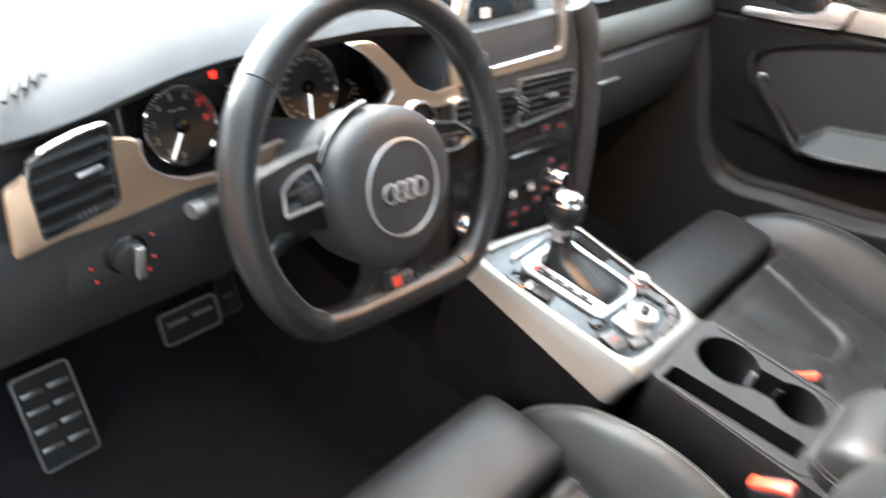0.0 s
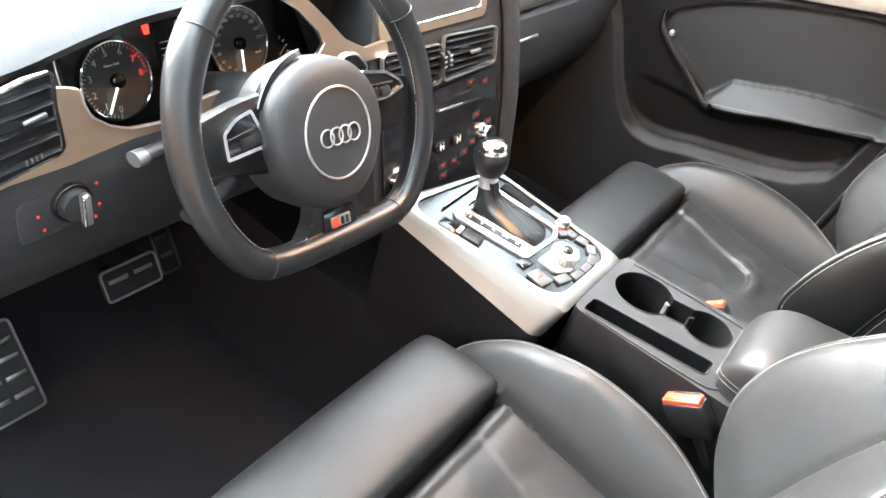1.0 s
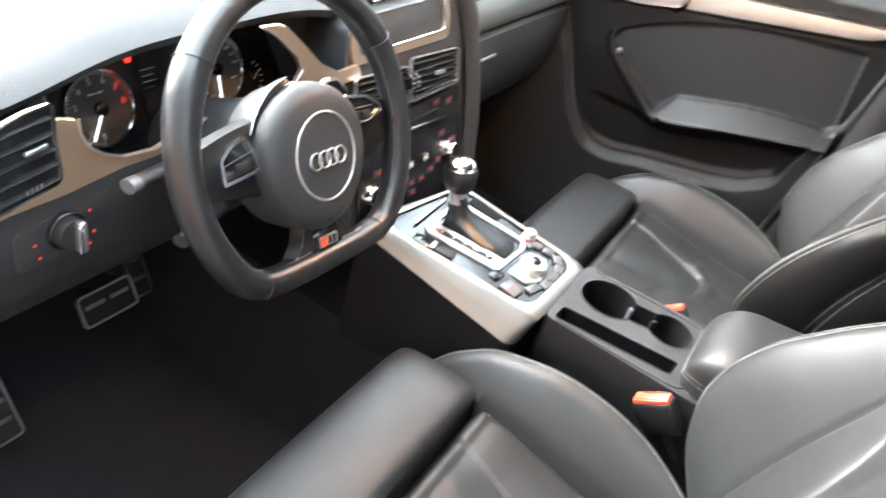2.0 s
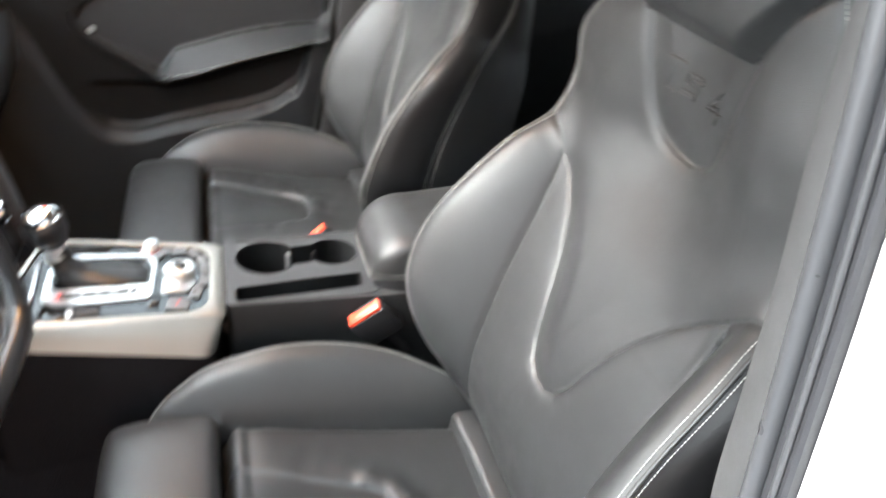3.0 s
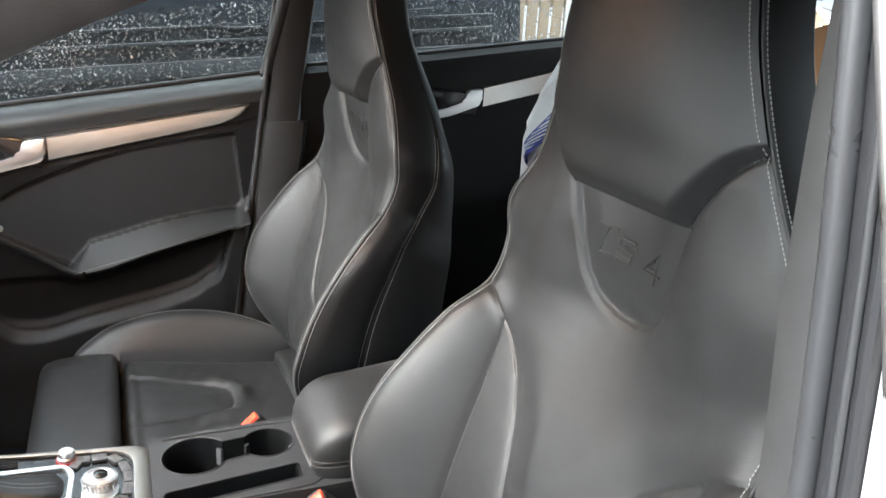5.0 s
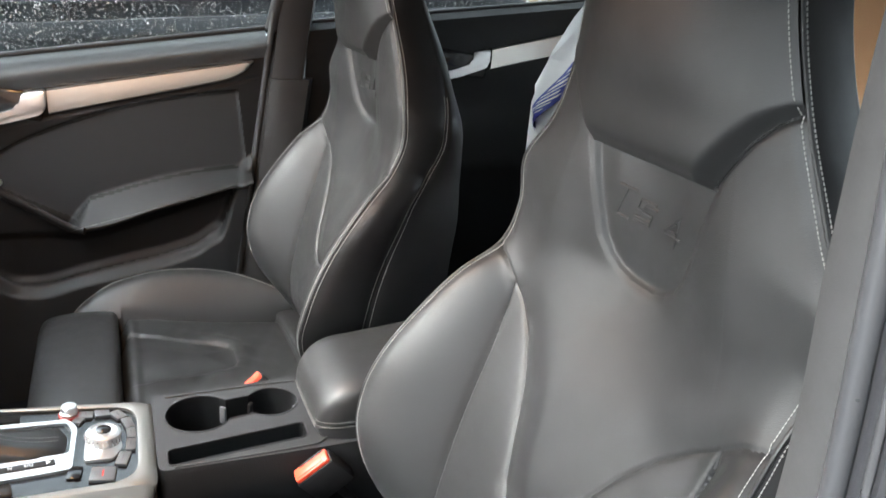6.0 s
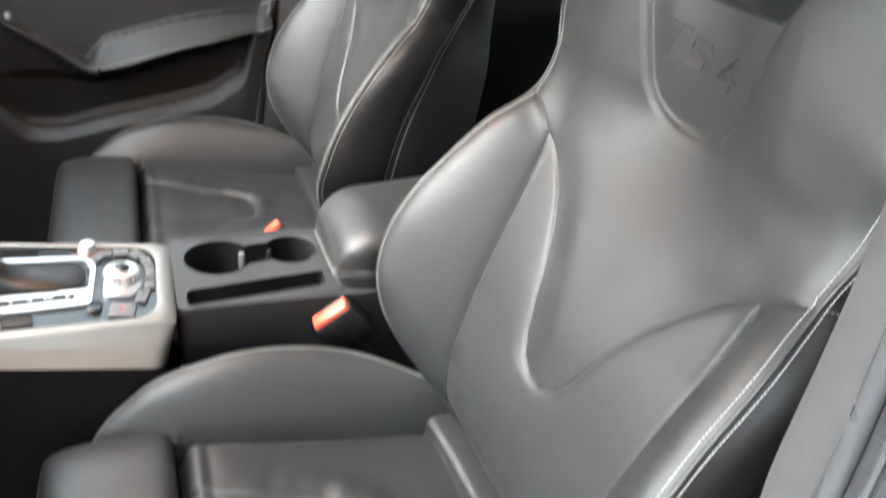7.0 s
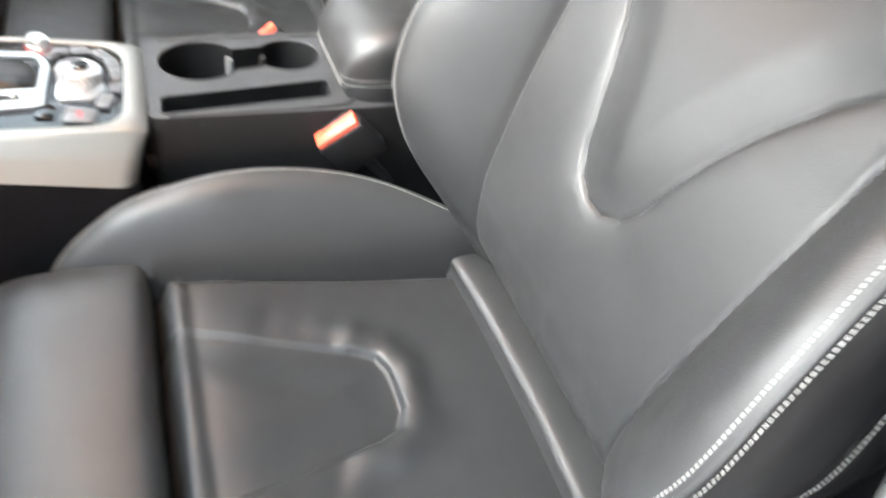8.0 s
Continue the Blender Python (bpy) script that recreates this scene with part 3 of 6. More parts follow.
def back_depth(u, v):
    """How far the seat's back stands forward of its plane."""
    a = np.abs(u) + 0.0 * v
    w, e = back_width(v), edge_depth(v)
    c = ip(v, [-0.03, 0.0, 0.04, 0.09, 0.16, 0.22, 0.32, 0.38, 0.42, 0.45, 0.48, 0.52, 0.555, 0.60], [-0.05, -0.035, 0.008, 0.028, 0.034, 0.034, 0.026, 0.018, 0.013, 0.013, 0.023, 0.039, 0.050, 0.060])
    # shoulders: a dish that rises to a soft ridge, then runs out to the edge
    ridge_u = ip(v, [0.30, 0.36, 0.46, 0.56, 0.63], [0.15, 0.145, 0.130, 0.105, 0.09])
    ridge = c + ip(v, [0.30, 0.36, 0.41, 0.46, 0.51, 0.56, 0.63], [0.0, 0.005, 0.016, 0.026, 0.021, 0.017, 0.028])
    t = np.clip((a - ridge_u) / np.maximum(w - ridge_u, 0.01), 0, 1)
    n = np.where(a < ridge_u, c + (ridge - c) * step(0.05, 1.05, a / ridge_u), ridge + (e - ridge) * t * t * (1.6 - 0.6 * t))
    # bolsters: full pillows that swell from their seam to the edge
    ub = line_u(v, SEAM_B)
    s = np.clip((a - ub) / np.maximum(w - ub, 0.02), 0, 1)
    vc = np.interp(a, [p[0] for p in SEAM_C], [p[1] for p in SEAM_C])
    pillow = c + (e - c) * (1 - (1 - s) ** 1.55) + 0.004 * np.sin(np.pi * s)
    below = np.where(a > ub, step(-0.004, 0.030, vc - v), 0.0)
    n = n + (pillow - n) * below
    # rolled edge
    n = n - 0.0045 * step(0.87, 1.0, a / w) ** 2
    # recessed insert between the lumbar rolls
    inside = in_insert(a, v)
    d = off_line(a, v, SEAM_A)
    fade = 1 - step(0.33, 0.40, v)
    roll = np.where(a < ub + 0.004, np.exp(-d / 0.011), 0.0) * (1 + 0.5 * step(0.25, 0.19, v))
    n = n - 0.0038 * fade * np.where(inside, 1 + 0.5 * step(0.25, 0.19, v), roll) + np.where(inside, 0.006 * step(0.005, 0.05, d) * fade, 0.0)
    # seams
    groove = np.zeros(np.broadcast(a, v).shape)
    for line, dep, wid in ((SEAM_A, 0.0018, 0.0018), (SEAM_B, 0.0022, 0.0026), (SEAM_C, 0.0026, 0.0028), (SEAM_D, 0.0016, 0.0030)):
        groove = np.maximum(groove, dep * np.exp(-(off_line(a, v, line) / wid) ** 2) * (v < LIP + 0.003))
    n = n - groove
    # sunk badge plate, slightly pillowed
    dw = line_u(v, SEAM_D)
    plate_d = off_line(a, v, SEAM_D)
    on_plate = (a < dw) & (v > 0.448) & (v < LIP)
    n = n - np.where(on_plate, 0.0060 * step(0.0, 0.006, plate_d) - 0.0035 * step(0.006, 0.035, plate_d), 0.0)
    # head pad, standing over the badge plate
    hw = line_u(v, SEAM_E)
    top = ip(v, [LIP, 0.575, 0.60, 0.63, 0.68, 0.74, 0.80, 0.85], [0.085, 0.096, 0.107, 0.122, 0.140, 0.152, 0.156, 0.136])
    pad = top + (e - top) * np.clip(a / w, 0, 1) ** 2.6
    on = step(0.0, 0.012, hw - a) * (v > LIP)
    n = n + (pad - n) * on
    n = n - 0.0040 * np.exp(-(off_line(a, v, SEAM_E) / 0.003) ** 2) * (v > LIP + 0.003) * (v < 0.655)
    n = n - 0.008 * np.exp(-((v - LIP) / 0.006) ** 2) * (v > LIP) * (a < hw)
    n = n - 0.05 * step(0.82, 0.85, v) ** 2
    return n


def back_at(u, v, lift=0.0):
    p = BACK0 + np.multiply.outer(v, BACK_V) + np.multiply.outer(back_depth(u, v) + lift, BACK_N)
    p[..., 0] += u
    return p


def side_at(sgn, v, k):
    """The flank of the seat's back: k runs from the stitched edge (0) over the second seam (0.45) to the rear (1)."""
    w = back_width(v)
    front = edge_depth(v) - 0.0045
    seam = front - ip(v, [-0.03, 0.19, 0.31, 0.43, 0.48, 0.54, 0.60, 0.85], [0.10, 0.098, 0.080, 0.057, 0.066, 0.070, 0.060, 0.04])
    rear = ip(v, [-0.03, 0.1, 0.29, 0.41, 0.47, 0.53, 0.58, 0.64, 0.70, 0.80, 0.85], [-0.13, -0.125, -0.112, -0.098, -0.080, -0.055, -0.033, 0.010, 0.052, 0.075, 0.07])
    rear = np.minimum(rear, seam - 0.015)
    n = np.where(k < 0.45, front + (seam - front) * k / 0.45, seam + (rear - seam) * (k - 0.45) / 0.55)
    out = 0.005 * np.sin(np.pi * np.clip(k / 0.45, 0, 1)) + 0.005 * np.sqrt(np.clip(k / 0.10, 0, 1)) - 0.036 * np.clip((k - 0.45) / 0.55, 0, 1) ** 2
    out = out * (1 - 0.5 * step(0.56, 0.64, v))
    out = out - 0.004 * np.exp(-((k - 0.45) / 0.035) ** 2) * step(0.58, 0.54, v)
    # the bolster's side ends in a fold where the shoulder begins
    out = out + 0.011 * step(0.420, 0.395, v) * (0.15 + 0.85 * step(0.26, 0.37, v)) * step(0.0, 0.10, k) * step(0.48, 0.30, k)
    p = BACK0 + np.multiply.outer(v, BACK_V) + n[..., None] * BACK_N
    p[..., 0] += sgn * (w + out)
    return p


INSERT_X = 0.018
CW_Y = [-0.15, -0.085, -0.02, 0.06, 0.165, 0.243, 0.29, 0.31]


def cushion_width(y):
    return ip(y, CW_Y, [0.165, 0.195, 0.228, 0.247, 0.248, 0.238, 0.212, 0.19])


def cushion_height(u, y):
    a = np.abs(u)
    w = cushion_width(y)
    uc = np.interp(y, [-0.15, 0.2, 0.33], [0.158, 0.182, 0.192])
    zc = ip(y, [-0.15, -0.08, 0.02, 0.1, 0.17, 0.192, 0.205, 0.33], [0.522, 0.528, 0.536, 0.546, 0.554, 0.551, 0.520, 0.47])
    crest = ip(y, CW_Y, [0.575, 0.600, 0.617, 0.627, 0.622, 0.596, 0.560, 0.53])
    side = np.clip((a - uc) / np.maximum(w - uc, 0.01), 0, 1)
    base = ip(y, [-0.15, -0.08, 0.02, 0.1, 0.17, 0.192, 0.24, 0.31], [0.522, 0.528, 0.536, 0.546, 0.554, 0.555, 0.55, 0.52])
    z = np.where(a > uc, base + (crest - base) * (1 - (1 - side) ** 1.8), zc)
    z = z - 0.006 * step(0.88, 1.0, a / w)
    ins = [(0.0, 0.012), (0.022, 0.0125), (0.040, 0.020), (0.050, 0.04), (0.092, 0.188)]
    ai = np.abs(u - INSERT_X)
    iw = np.interp(y, [0.012, 0.020, 0.04, 0.19], [0.022, 0.040, 0.050, 0.092])
    d = off_line(ai, y, ins)
    inner = (ai < iw) & (y > 0.012)
    z = z + np.where(inner, -0.004 * step(0.0, 0.004, d) + 0.006 * step(0.01, 0.06, d), 0.007 * np.exp(-((d - 0.016) / 0.017) ** 2) * (0.06 + 0.94 * step(0.09, 0.025, y)) * (a < uc - 0.01))
    z = z - 0.0026 * np.exp(-(d / 0.0028) ** 2) * (y < 0.19)
    # soft creases where the panel has been sat on
    worn = np.where(inner, 0.0, np.exp(-(d / 0.05) ** 2)) * step(0.16, 0.08, y) * step(-0.10, -0.06, y) * (a < uc - 0.02)
    z = z + worn * (0.0011 * np.sin(95 * u + 40 * y + 0.6) * np.sin(70 * y - 33 * u) + 0.0006 * np.sin(180 * y + 75 * u + 1.1))
    z = z - 0.008 * np.exp(-((a - uc) / 0.006) ** 2) * (y < 0.2)
    return z


def cushion_at(u, y, lift=0.0):
    p = np.zeros(np.broadcast(u, y).shape + (3,))
    p[..., 0], p[..., 1], p[..., 2] = u, y, cushion_height(u, y) + lift
    return p


def seat_back(seat, at, outer, recline, shift):
    """The seat's back with its flanks, seams and stitching, leant about its foot by recline."""
    turn = np.array(Matrix.Rotation(recline, 3, "X"))

    def put(p):
        return (np.asarray(p) - BACK0) @ turn.T + BACK0 + np.array(shift) + at
    v = np.linspace(-0.03, 0.85, 440)
    v = np.sort(np.append(v, [LIP - 0.0003, LIP + 0.0003]))
    s = np.linspace(-1, 1, 321)
    U = s[None, :] * back_width(v)[:, None]
    Vv = np.repeat(v[:, None], len(s), 1)
    grid = put(back_at(U, Vv))
    a = np.abs(0.25 * (U[:-1, :-1] + U[1:, :-1] + U[:-1, 1:] + U[1:, 1:]))
    vv = 0.25 * (Vv[:-1, :-1] + Vv[1:, :-1] + Vv[:-1, 1:] + Vv[1:, 1:])
    ul = U[:-1, :-1] < 0
    vc = np.interp(a, [p[0] for p in SEAM_C], [p[1] for p in SEAM_C])
    bol = (a > line_u(vv, SEAM_B)) & (vv < vc)
    badge = (a < line_u(vv, SEAM_D)) & (vv > 0.448) & (vv < LIP)
    head = (vv >= LIP) & (a < line_u(vv, SEAM_E))
    ins = in_insert(a, vv) & (vv < 0.382)
    main = (ins | (vv >= 0.382)) & ~bol & ~badge & ~head
    low = ~(bol | badge | head | main)
    sheet("backrest_panel", grid, main, LEATHER, seat)
    sheet("lumbar_panel", grid, low, LEATHER, seat)
    sheet("bolster", grid, bol & ul, LEATHER, seat)
    sheet("bolster", grid, bol & ~ul, LEATHER, seat)
    sheet("badge_plate", grid, badge, LEATHER, seat, "leather plate with a pressed-in emblem")
    sheet("headrest", grid, head, LEATHER, seat)
    rear = {}
    k = np.concatenate([[0, 0.015, 0.03, 0.05, 0.08], np.linspace(0.12, 0.40, 8), [0.42, 0.435, 0.45, 0.465, 0.48], np.linspace(0.52, 1.0, 8)])
    vs = v[::2]
    kept = np.ones((len(vs) - 1, len(k) - 1), bool)
    km = np.repeat(0.5 * (k[1:] + k[:-1])[None, :], len(vs) - 1, 0)
    run = np.linspace(0.0, 0.83, 170)
    for sgn in (-1, 1):
        flank = put(side_at(sgn, vs[:, None] + 0 * k[None, :], k[None, :] + 0 * vs[:, None]))
        # Flank sheets use the darkened hide, so their shade is in the colour.
        sheet("bolster_side", flank, kept & (km < 0.45), SHADED_LEATHER, seat, "smooth black flank, shade put into its colour")
        sheet("side_panel", flank, kept & (km >= 0.45), SHADED_LEATHER, seat, "smooth black flank, shade put into its colour")
        rear[sgn] = flank[:, -1]
        # twin rows along the edge with a raised welt between them
        w = back_width(run)
        stitches(put(back_at(sgn * (w - 0.0048), run, 0.0007)), THREAD, seat, pitch=0.0036, length=0.0029, r=0.00052)
        row = side_at(sgn, run, np.full(len(run), 0.020))
        row[:, 0] += sgn * 0.0008
        stitches(put(row), THREAD, seat, pitch=0.0036, length=0.0029, r=0.00052)
        welt = side_at(sgn, run, np.full(len(run), 0.004)) + 0.0004 * BACK_N
        part("piping", tube(put(welt), 0.0018, n=8, up=(1, 0, 0)), LEATHER, seat)
        # second seam down the flank
        low_run = run[(run > 0.05) & (run < 0.545)]
        for kk in (0.428, 0.472):
            row = side_at(sgn, low_run, np.full(len(low_run), kk))
            row[:, 0] += sgn * 0.0008
            stitches(put(row), THREAD, seat, pitch=0.0036, length=0.0029, r=0.00047)
        if sgn != outer:
            continue
        # short row across the fold above the bolster
        kk = np.linspace(0.0, 0.22, 8)
        row = side_at(sgn, np.full(len(kk), 0.410) + 0.02 * kk, kk)
        row[:, 0] += sgn * 0.0008
        stitches(put(row), THREAD, seat, r=0.0003)
    both = np.stack([rear[-1], 0.6 * rear[-1] + 0.4 * rear[1] - 0.02 * BACK_N, 0.4 * rear[-1] + 0.6 * rear[1] - 0.02 * BACK_N, rear[1]], 1)
    sheet("back_shell", both, np.ones((len(vs) - 1, 3), bool), HARD, seat)
    # dark thread in the seam under the head pad
    for sgn in (-1, 1):
        e = [(sgn * p, q) for p, q in SEAM_E[1:-1]]
        pu, pv = np.array([p[0] for p in e]), np.array([p[1] for p in e])
        stitches(put([back_at(np.array(x), np.array(y), 0.0012) for x, y in zip(pu, pv)]), HARD, seat, pitch=0.005, length=0.0036, r=0.0006)
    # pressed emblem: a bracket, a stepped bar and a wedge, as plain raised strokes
    strokes = [[(-0.044, 0.031), (-0.022, 0.031)], [(-0.033, 0.030), (-0.045, 0.004)], [(-0.046, 0.004), (-0.030, 0.004)],
               [(0.004, 0.026), (-0.016, 0.026), (-0.019, 0.017), (0.000, 0.015), (-0.003, 0.006), (-0.024, 0.006)],
               [(0.006, 0.022), (-0.010, 0.022), (-0.012, 0.019)], [(-0.002, 0.010), (-0.022, 0.010)],
               [(0.042, 0.008), (0.016, 0.008), (0.040, 0.027), (0.034, -0.001)], [(0.035, 0.012), (0.024, 0.012), (0.034, 0.020)]]
    for st in strokes:
        q = [back_at(np.array(-x * 1.05), np.array(0.498 + y), 0.0002) for x, y in st]
        part("pressed_stroke", tube(put(q), 0.0013, 0.0011, 6, up=tuple(BACK_N)), LEATHER, seat)


def front_seat(x0, outer, label, recline, shift):
    seat = thing("front_seat", label, "car seat", (x0, 0.05 + 0.02 * (outer > 0), 0.29), group="front seats")
    at = np.array([0.0, -0.05, -0.29])
    seat_back(seat, at, outer, recline, shift)
    # cushion
    s = np.linspace(-1, 1, 281)
    y = np.linspace(-0.15, 0.31, 230)
    U = s[None, :] * cushion_width(y)[:, None]
    Yy = np.repeat(y[:, None], len(s), 1)
    grid = cushion_at(U, Yy) + at
    a = np.abs(0.25 * (U[:-1, :-1] + U[1:, :-1] + U[:-1, 1:] + U[1:, 1:]))
    yy = 0.25 * (Yy[:-1, :-1] + Yy[1:, :-1] + Yy[:-1, 1:] + Yy[1:, 1:])
    ul = U[:-1, :-1] < 0
    uc = np.interp(yy, [-0.15, 0.2, 0.33], [0.158, 0.182, 0.192])
    iw = np.interp(yy, [0.012, 0.020, 0.04, 0.19], [0.022, 0.040, 0.050, 0.092])
    ins = (np.abs(0.5 * (U[:-1, :-1] + U[1:, 1:]) - INSERT_X) < iw) & (yy > 0.012) & (yy < 0.195)
    sheet("cushion_insert", grid, ins, LEATHER, seat)
    sheet("cushion_panel", grid, ~ins & (a < uc), LEATHER, seat)
    sheet("cushion_bolster", grid, (a >= uc) & ul, LEATHER, seat)
    sheet("cushion_bolster", grid, (a >= uc) & ~ul, LEATHER, seat)
    for sgn, col in ((-1, 0), (1, -1)):
        edge = grid[:, col]
        k = np.linspace(0, 1, 7)
        pts = np.repeat(edge[:, None, :], 7, 1)
        pts[..., 0] += sgn * (0.010 * np.sin(np.pi * k) - 0.01 * k)[None, :]
        pts[..., 2] = edge[:, None, 2] * (1 - k) + (0.42 - 0.29) * k
        sheet("cushion_side", pts, np.ones((len(y) - 1, 6), bool), LEATHER, seat)
        row = edge[4:-1:3].copy()
        row[:, 0] += sgn * 0.0022
        row[:, 2] -= 0.010
        stitches(row, THREAD, seat, pitch=0.0036, length=0.0029, r=0.00047)
        yr = y[4:-1:3]
        row = cushion_at(sgn * (cushion_width(yr) - 0.0055), yr, 0.0008) + at
        stitches(row, THREAD, seat, pitch=0.0036, length=0.0029, r=0.00047)
        pip = edge[2::3].copy()
        pip[:, 0] += sgn * 0.0015
        pip[:, 2] -= 0.004
        part("piping", tube(pip, 0.0020, n=8), SHADED_LEATHER, seat)
    # thigh support
    rows = []
    prof = [(0.207, 0.47), (0.207, 0.540), (0.211, 0.556), (0.222, 0.563), (0.26, 0.566), (0.300, 0.565), (0.329, 0.557), (0.343, 0.535), (0.345, 0.49), (0.335, 0.45), (0.30, 0.43), (0.22, 0.43)]
    prof = [tuple(q) for q in curve([(0, *q) for q in prof], 3, True)]
    for f in np.linspace(-1, 1, 25):
        e = 1 - step(0.86, 1.0, abs(f)) * 0.10
        u = 0.19 * f
        rows.append([(u, 0.27 + (q[1] - 0.27) * (0.9 + 0.1 * e) - 0.05, 0.5 + (q[2] - 0.5) * e + 0.012 + 0.004 * math.cos(f * 1.5) - 0.29) for q in prof])
    part("thigh_support", rings(rows), LEATHER, seat)
    # roll in the gap between cushion and back
    prof = curve([(0, -0.205, 0.225), (0, -0.205, 0.250), (0, -0.199, 0.2575), (0, -0.160, 0.2565), (0, -0.149, 0.252), (0, -0.1465, 0.244), (0, -0.147, 0.225)], 4, True)
    part("rear_strip", rings([[(u, q[1] + 0.006 * abs(u / 0.165) ** 2, q[2] - 0.002 * abs(u / 0.165) ** 3) for q in prof] for u in np.linspace(-0.168, 0.168, 21)]), LEATHER, seat)
    # base
    part("seat_base", block((0, 0.0, 0.07), (0.40, 0.42, 0.13), 0.02), HARD, seat)
    part("side_shield", block((outer * 0.25, -0.06, 0.15), (0.03, 0.42, 0.12), 0.014), HARD, seat, "dark plastic seat valance")
    part("side_shield", block((-outer * 0.24, -0.06, 0.13), (0.02, 0.40, 0.10), 0.008), HARD, seat)
    for yy0, dy in ((0.02, 0.06), (-0.09, 0.025)):
        part("adjuster", block((outer * 0.272, yy0, 0.165), (0.012, dy, 0.016), 0.005), SATIN, seat, "silver seat adjuster")
    for sgn in (-1, 1):
        part("rail", block((sgn * 0.19, 0.0, 0.012), (0.04, 0.5, 0.024), 0.004), HARD, seat)
    return seat


front_seat(-0.380, -1, "black leather driver's sports seat with light stitching", 0.0, (0.008, 0, 0))
front_seat(0.37, 1, "black leather passenger sports seat with light stitching", -0.05, (0.0, -0.017, -0.016))

# ---- passenger side doors ----


def belt_line(y):
    return 1.022 + 0.139 * (0.385 - y) if y > -0.1 else 1.0935 + 0.117 * (-0.1 - y)


def door_end(z):
    return -0.012 - 0.152 * (z - 0.565)


def inlay_top(y):
    return 0.968 + 0.161 * (0.317 - y)


def inlay_low(y):
    return 0.921 + 0.205 * (0.322 - y) * 1.0


def front_door():
    door = thing("door_right_front", "black passenger door panel with brushed silver inlay", "door", (0.72, 0.4, 0.35), kind="structure")
    o = np.array([0.72, 0.4, 0.35])
    ny, nz = 280, 230
    t = np.linspace(0, 1, ny)
    k = np.linspace(0, 1, nz)
    P = np.zeros((nz, ny, 3))
    low = 0.33
    for i in range(nz):
        z_guess = low + (1.05 - low) * k[i]
        y = 0.98 + (door_end(z_guess) - 0.98) * t
        top = 1.022 + 0.139 * (0.385 - y)
        z = low + (top - low) * k[i]
        P[i, :, 1], P[i, :, 2] = y, z
    y, z = P[..., 1], P[..., 2]
    top = 1.022 + 0.139 * (0.385 - y)
    it, il = inlay_top(y), inlay_low(y)
    x = np.full_like(y, 0.690)
    x = x + 0.035 * step(0.03, 0.0, top - z) - 0.012 * step(0.0, 0.03, z - it) * step(0.0, 0.03, top - z)
    # armrest wedge
    za = ip(y, [-0.05, -0.018, 0.14, 0.231, 0.262, 0.32], [0.806, 0.805, 0.783, 0.758, 0.750, 0.745])
    zb = ip(y, [-0.05, -0.01, 0.143, 0.271, 0.294, 0.33], [0.795, 0.784, 0.741, 0.706, 0.705, 0.715])
    reach = step(0.012, -0.008, y - (0.294 - 0.034 * (z - 0.705) / 0.045))
    prof = np.where(z > zb, np.clip((za - z) / np.maximum(za - zb, 0.004), 0, 1), step(-0.022, 0.0, z - zb))
    x = x - 0.044 * prof * reach
    # recessed insert above the armrest
    arc = ip(y, [-0.05, -0.042, 0.1, 0.204, 0.304, 0.344, 0.402, 0.43, 0.447], [0.975, 0.974, 0.957, 0.936, 0.903, 0.887, 0.857, 0.836, 0.80])
    under = np.where(y < 0.262, za, np.where(y < 0.294, 0.750 - 1.375 * (y - 0.262), 0.706 + 0.57 * (y - 0.294)))
    rec = step(0.0, 0.010, arc - z) * step(0.0, 0.010, z - under) * step(-0.034, -0.030, y + 0.1 * (0.88 - z)) * step(0.447, 0.441, y)
    x = x + 0.007 * rec
    # lower pocket lip
    lip = ip(y, [-0.05, -0.03, -0.009, 0.004, 0.046, 0.115, 0.194, 0.28, 0.373, 0.42, 0.47, 0.53, 0.98], [0.84, 0.82, 0.765, 0.712, 0.662, 0.632, 0.615, 0.598, 0.580, 0.592, 0.65, 0.78, 0.86])
    x = x - 0.020 * step(0.0, 0.024, lip - z) + 0.006 * step(0.02, 0.20, lip - z)
    hollow = step(0.0, 0.02, z - lip) * step(0.0, 0.02, zb - 0.02 - z) * step(0.46, 0.40, y)
    x = x + 0.010 * hollow
    # panel joints
    for d in (np.abs(z - it - 0.004), np.abs(z - il + 0.006)):
        x = x + 0.003 * np.exp(-(d / 0.003) ** 2) * (y < 0.62)
    P[..., 0] = x
    G = P - o
    yc, zc = y[:-1, :-1], z[:-1, :-1]
    upper = zc > (inlay_top(yc))
    arm = (zc < za[:-1, :-1]) & (zc > zb[:-1, :-1] - 0.02) & (yc < 0.296 - 0.034 * (zc - 0.705) / 0.045)
    ins = (rec[:-1, :-1] > 0.5)
    pocket = zc < lip[:-1, :-1]
    rest = ~(upper | arm | ins | pocket)
    sheet("upper_pad", G, upper, SKYLIT_DOOR_TOP, door)
    sheet("armrest", G, arm, DOOR_LEATHER, door, "stitched black door armrest")
    sheet("insert", G, ins & ~arm, DOOR_LEATHER, door)
    sheet("pocket", G, pocket & ~arm & ~ins, DOOR_LEATHER, door)
    sheet("panel", G, rest, DOOR_PLASTIC, door)
    bar = curve([(0.686, 0.447, 0.83), (0.680, 0.440, 0.80), (0.674, 0.412, 0.776), (0.666, 0.358, 0.742), (0.650, 0.300, 0.708), (0.638, 0.275, 0.704)], 6)
    part("grab_bar", tube([q - Vector(o) + Vector((0.005, 0, 0)) for q in bar], 0.005, 0.008, 10), DOOR_PLASTIC, door, "slanting grab bar")
    # silver inlay with its rounded tip
    ys = np.linspace(0.318, -0.055, 40)
    rows = []
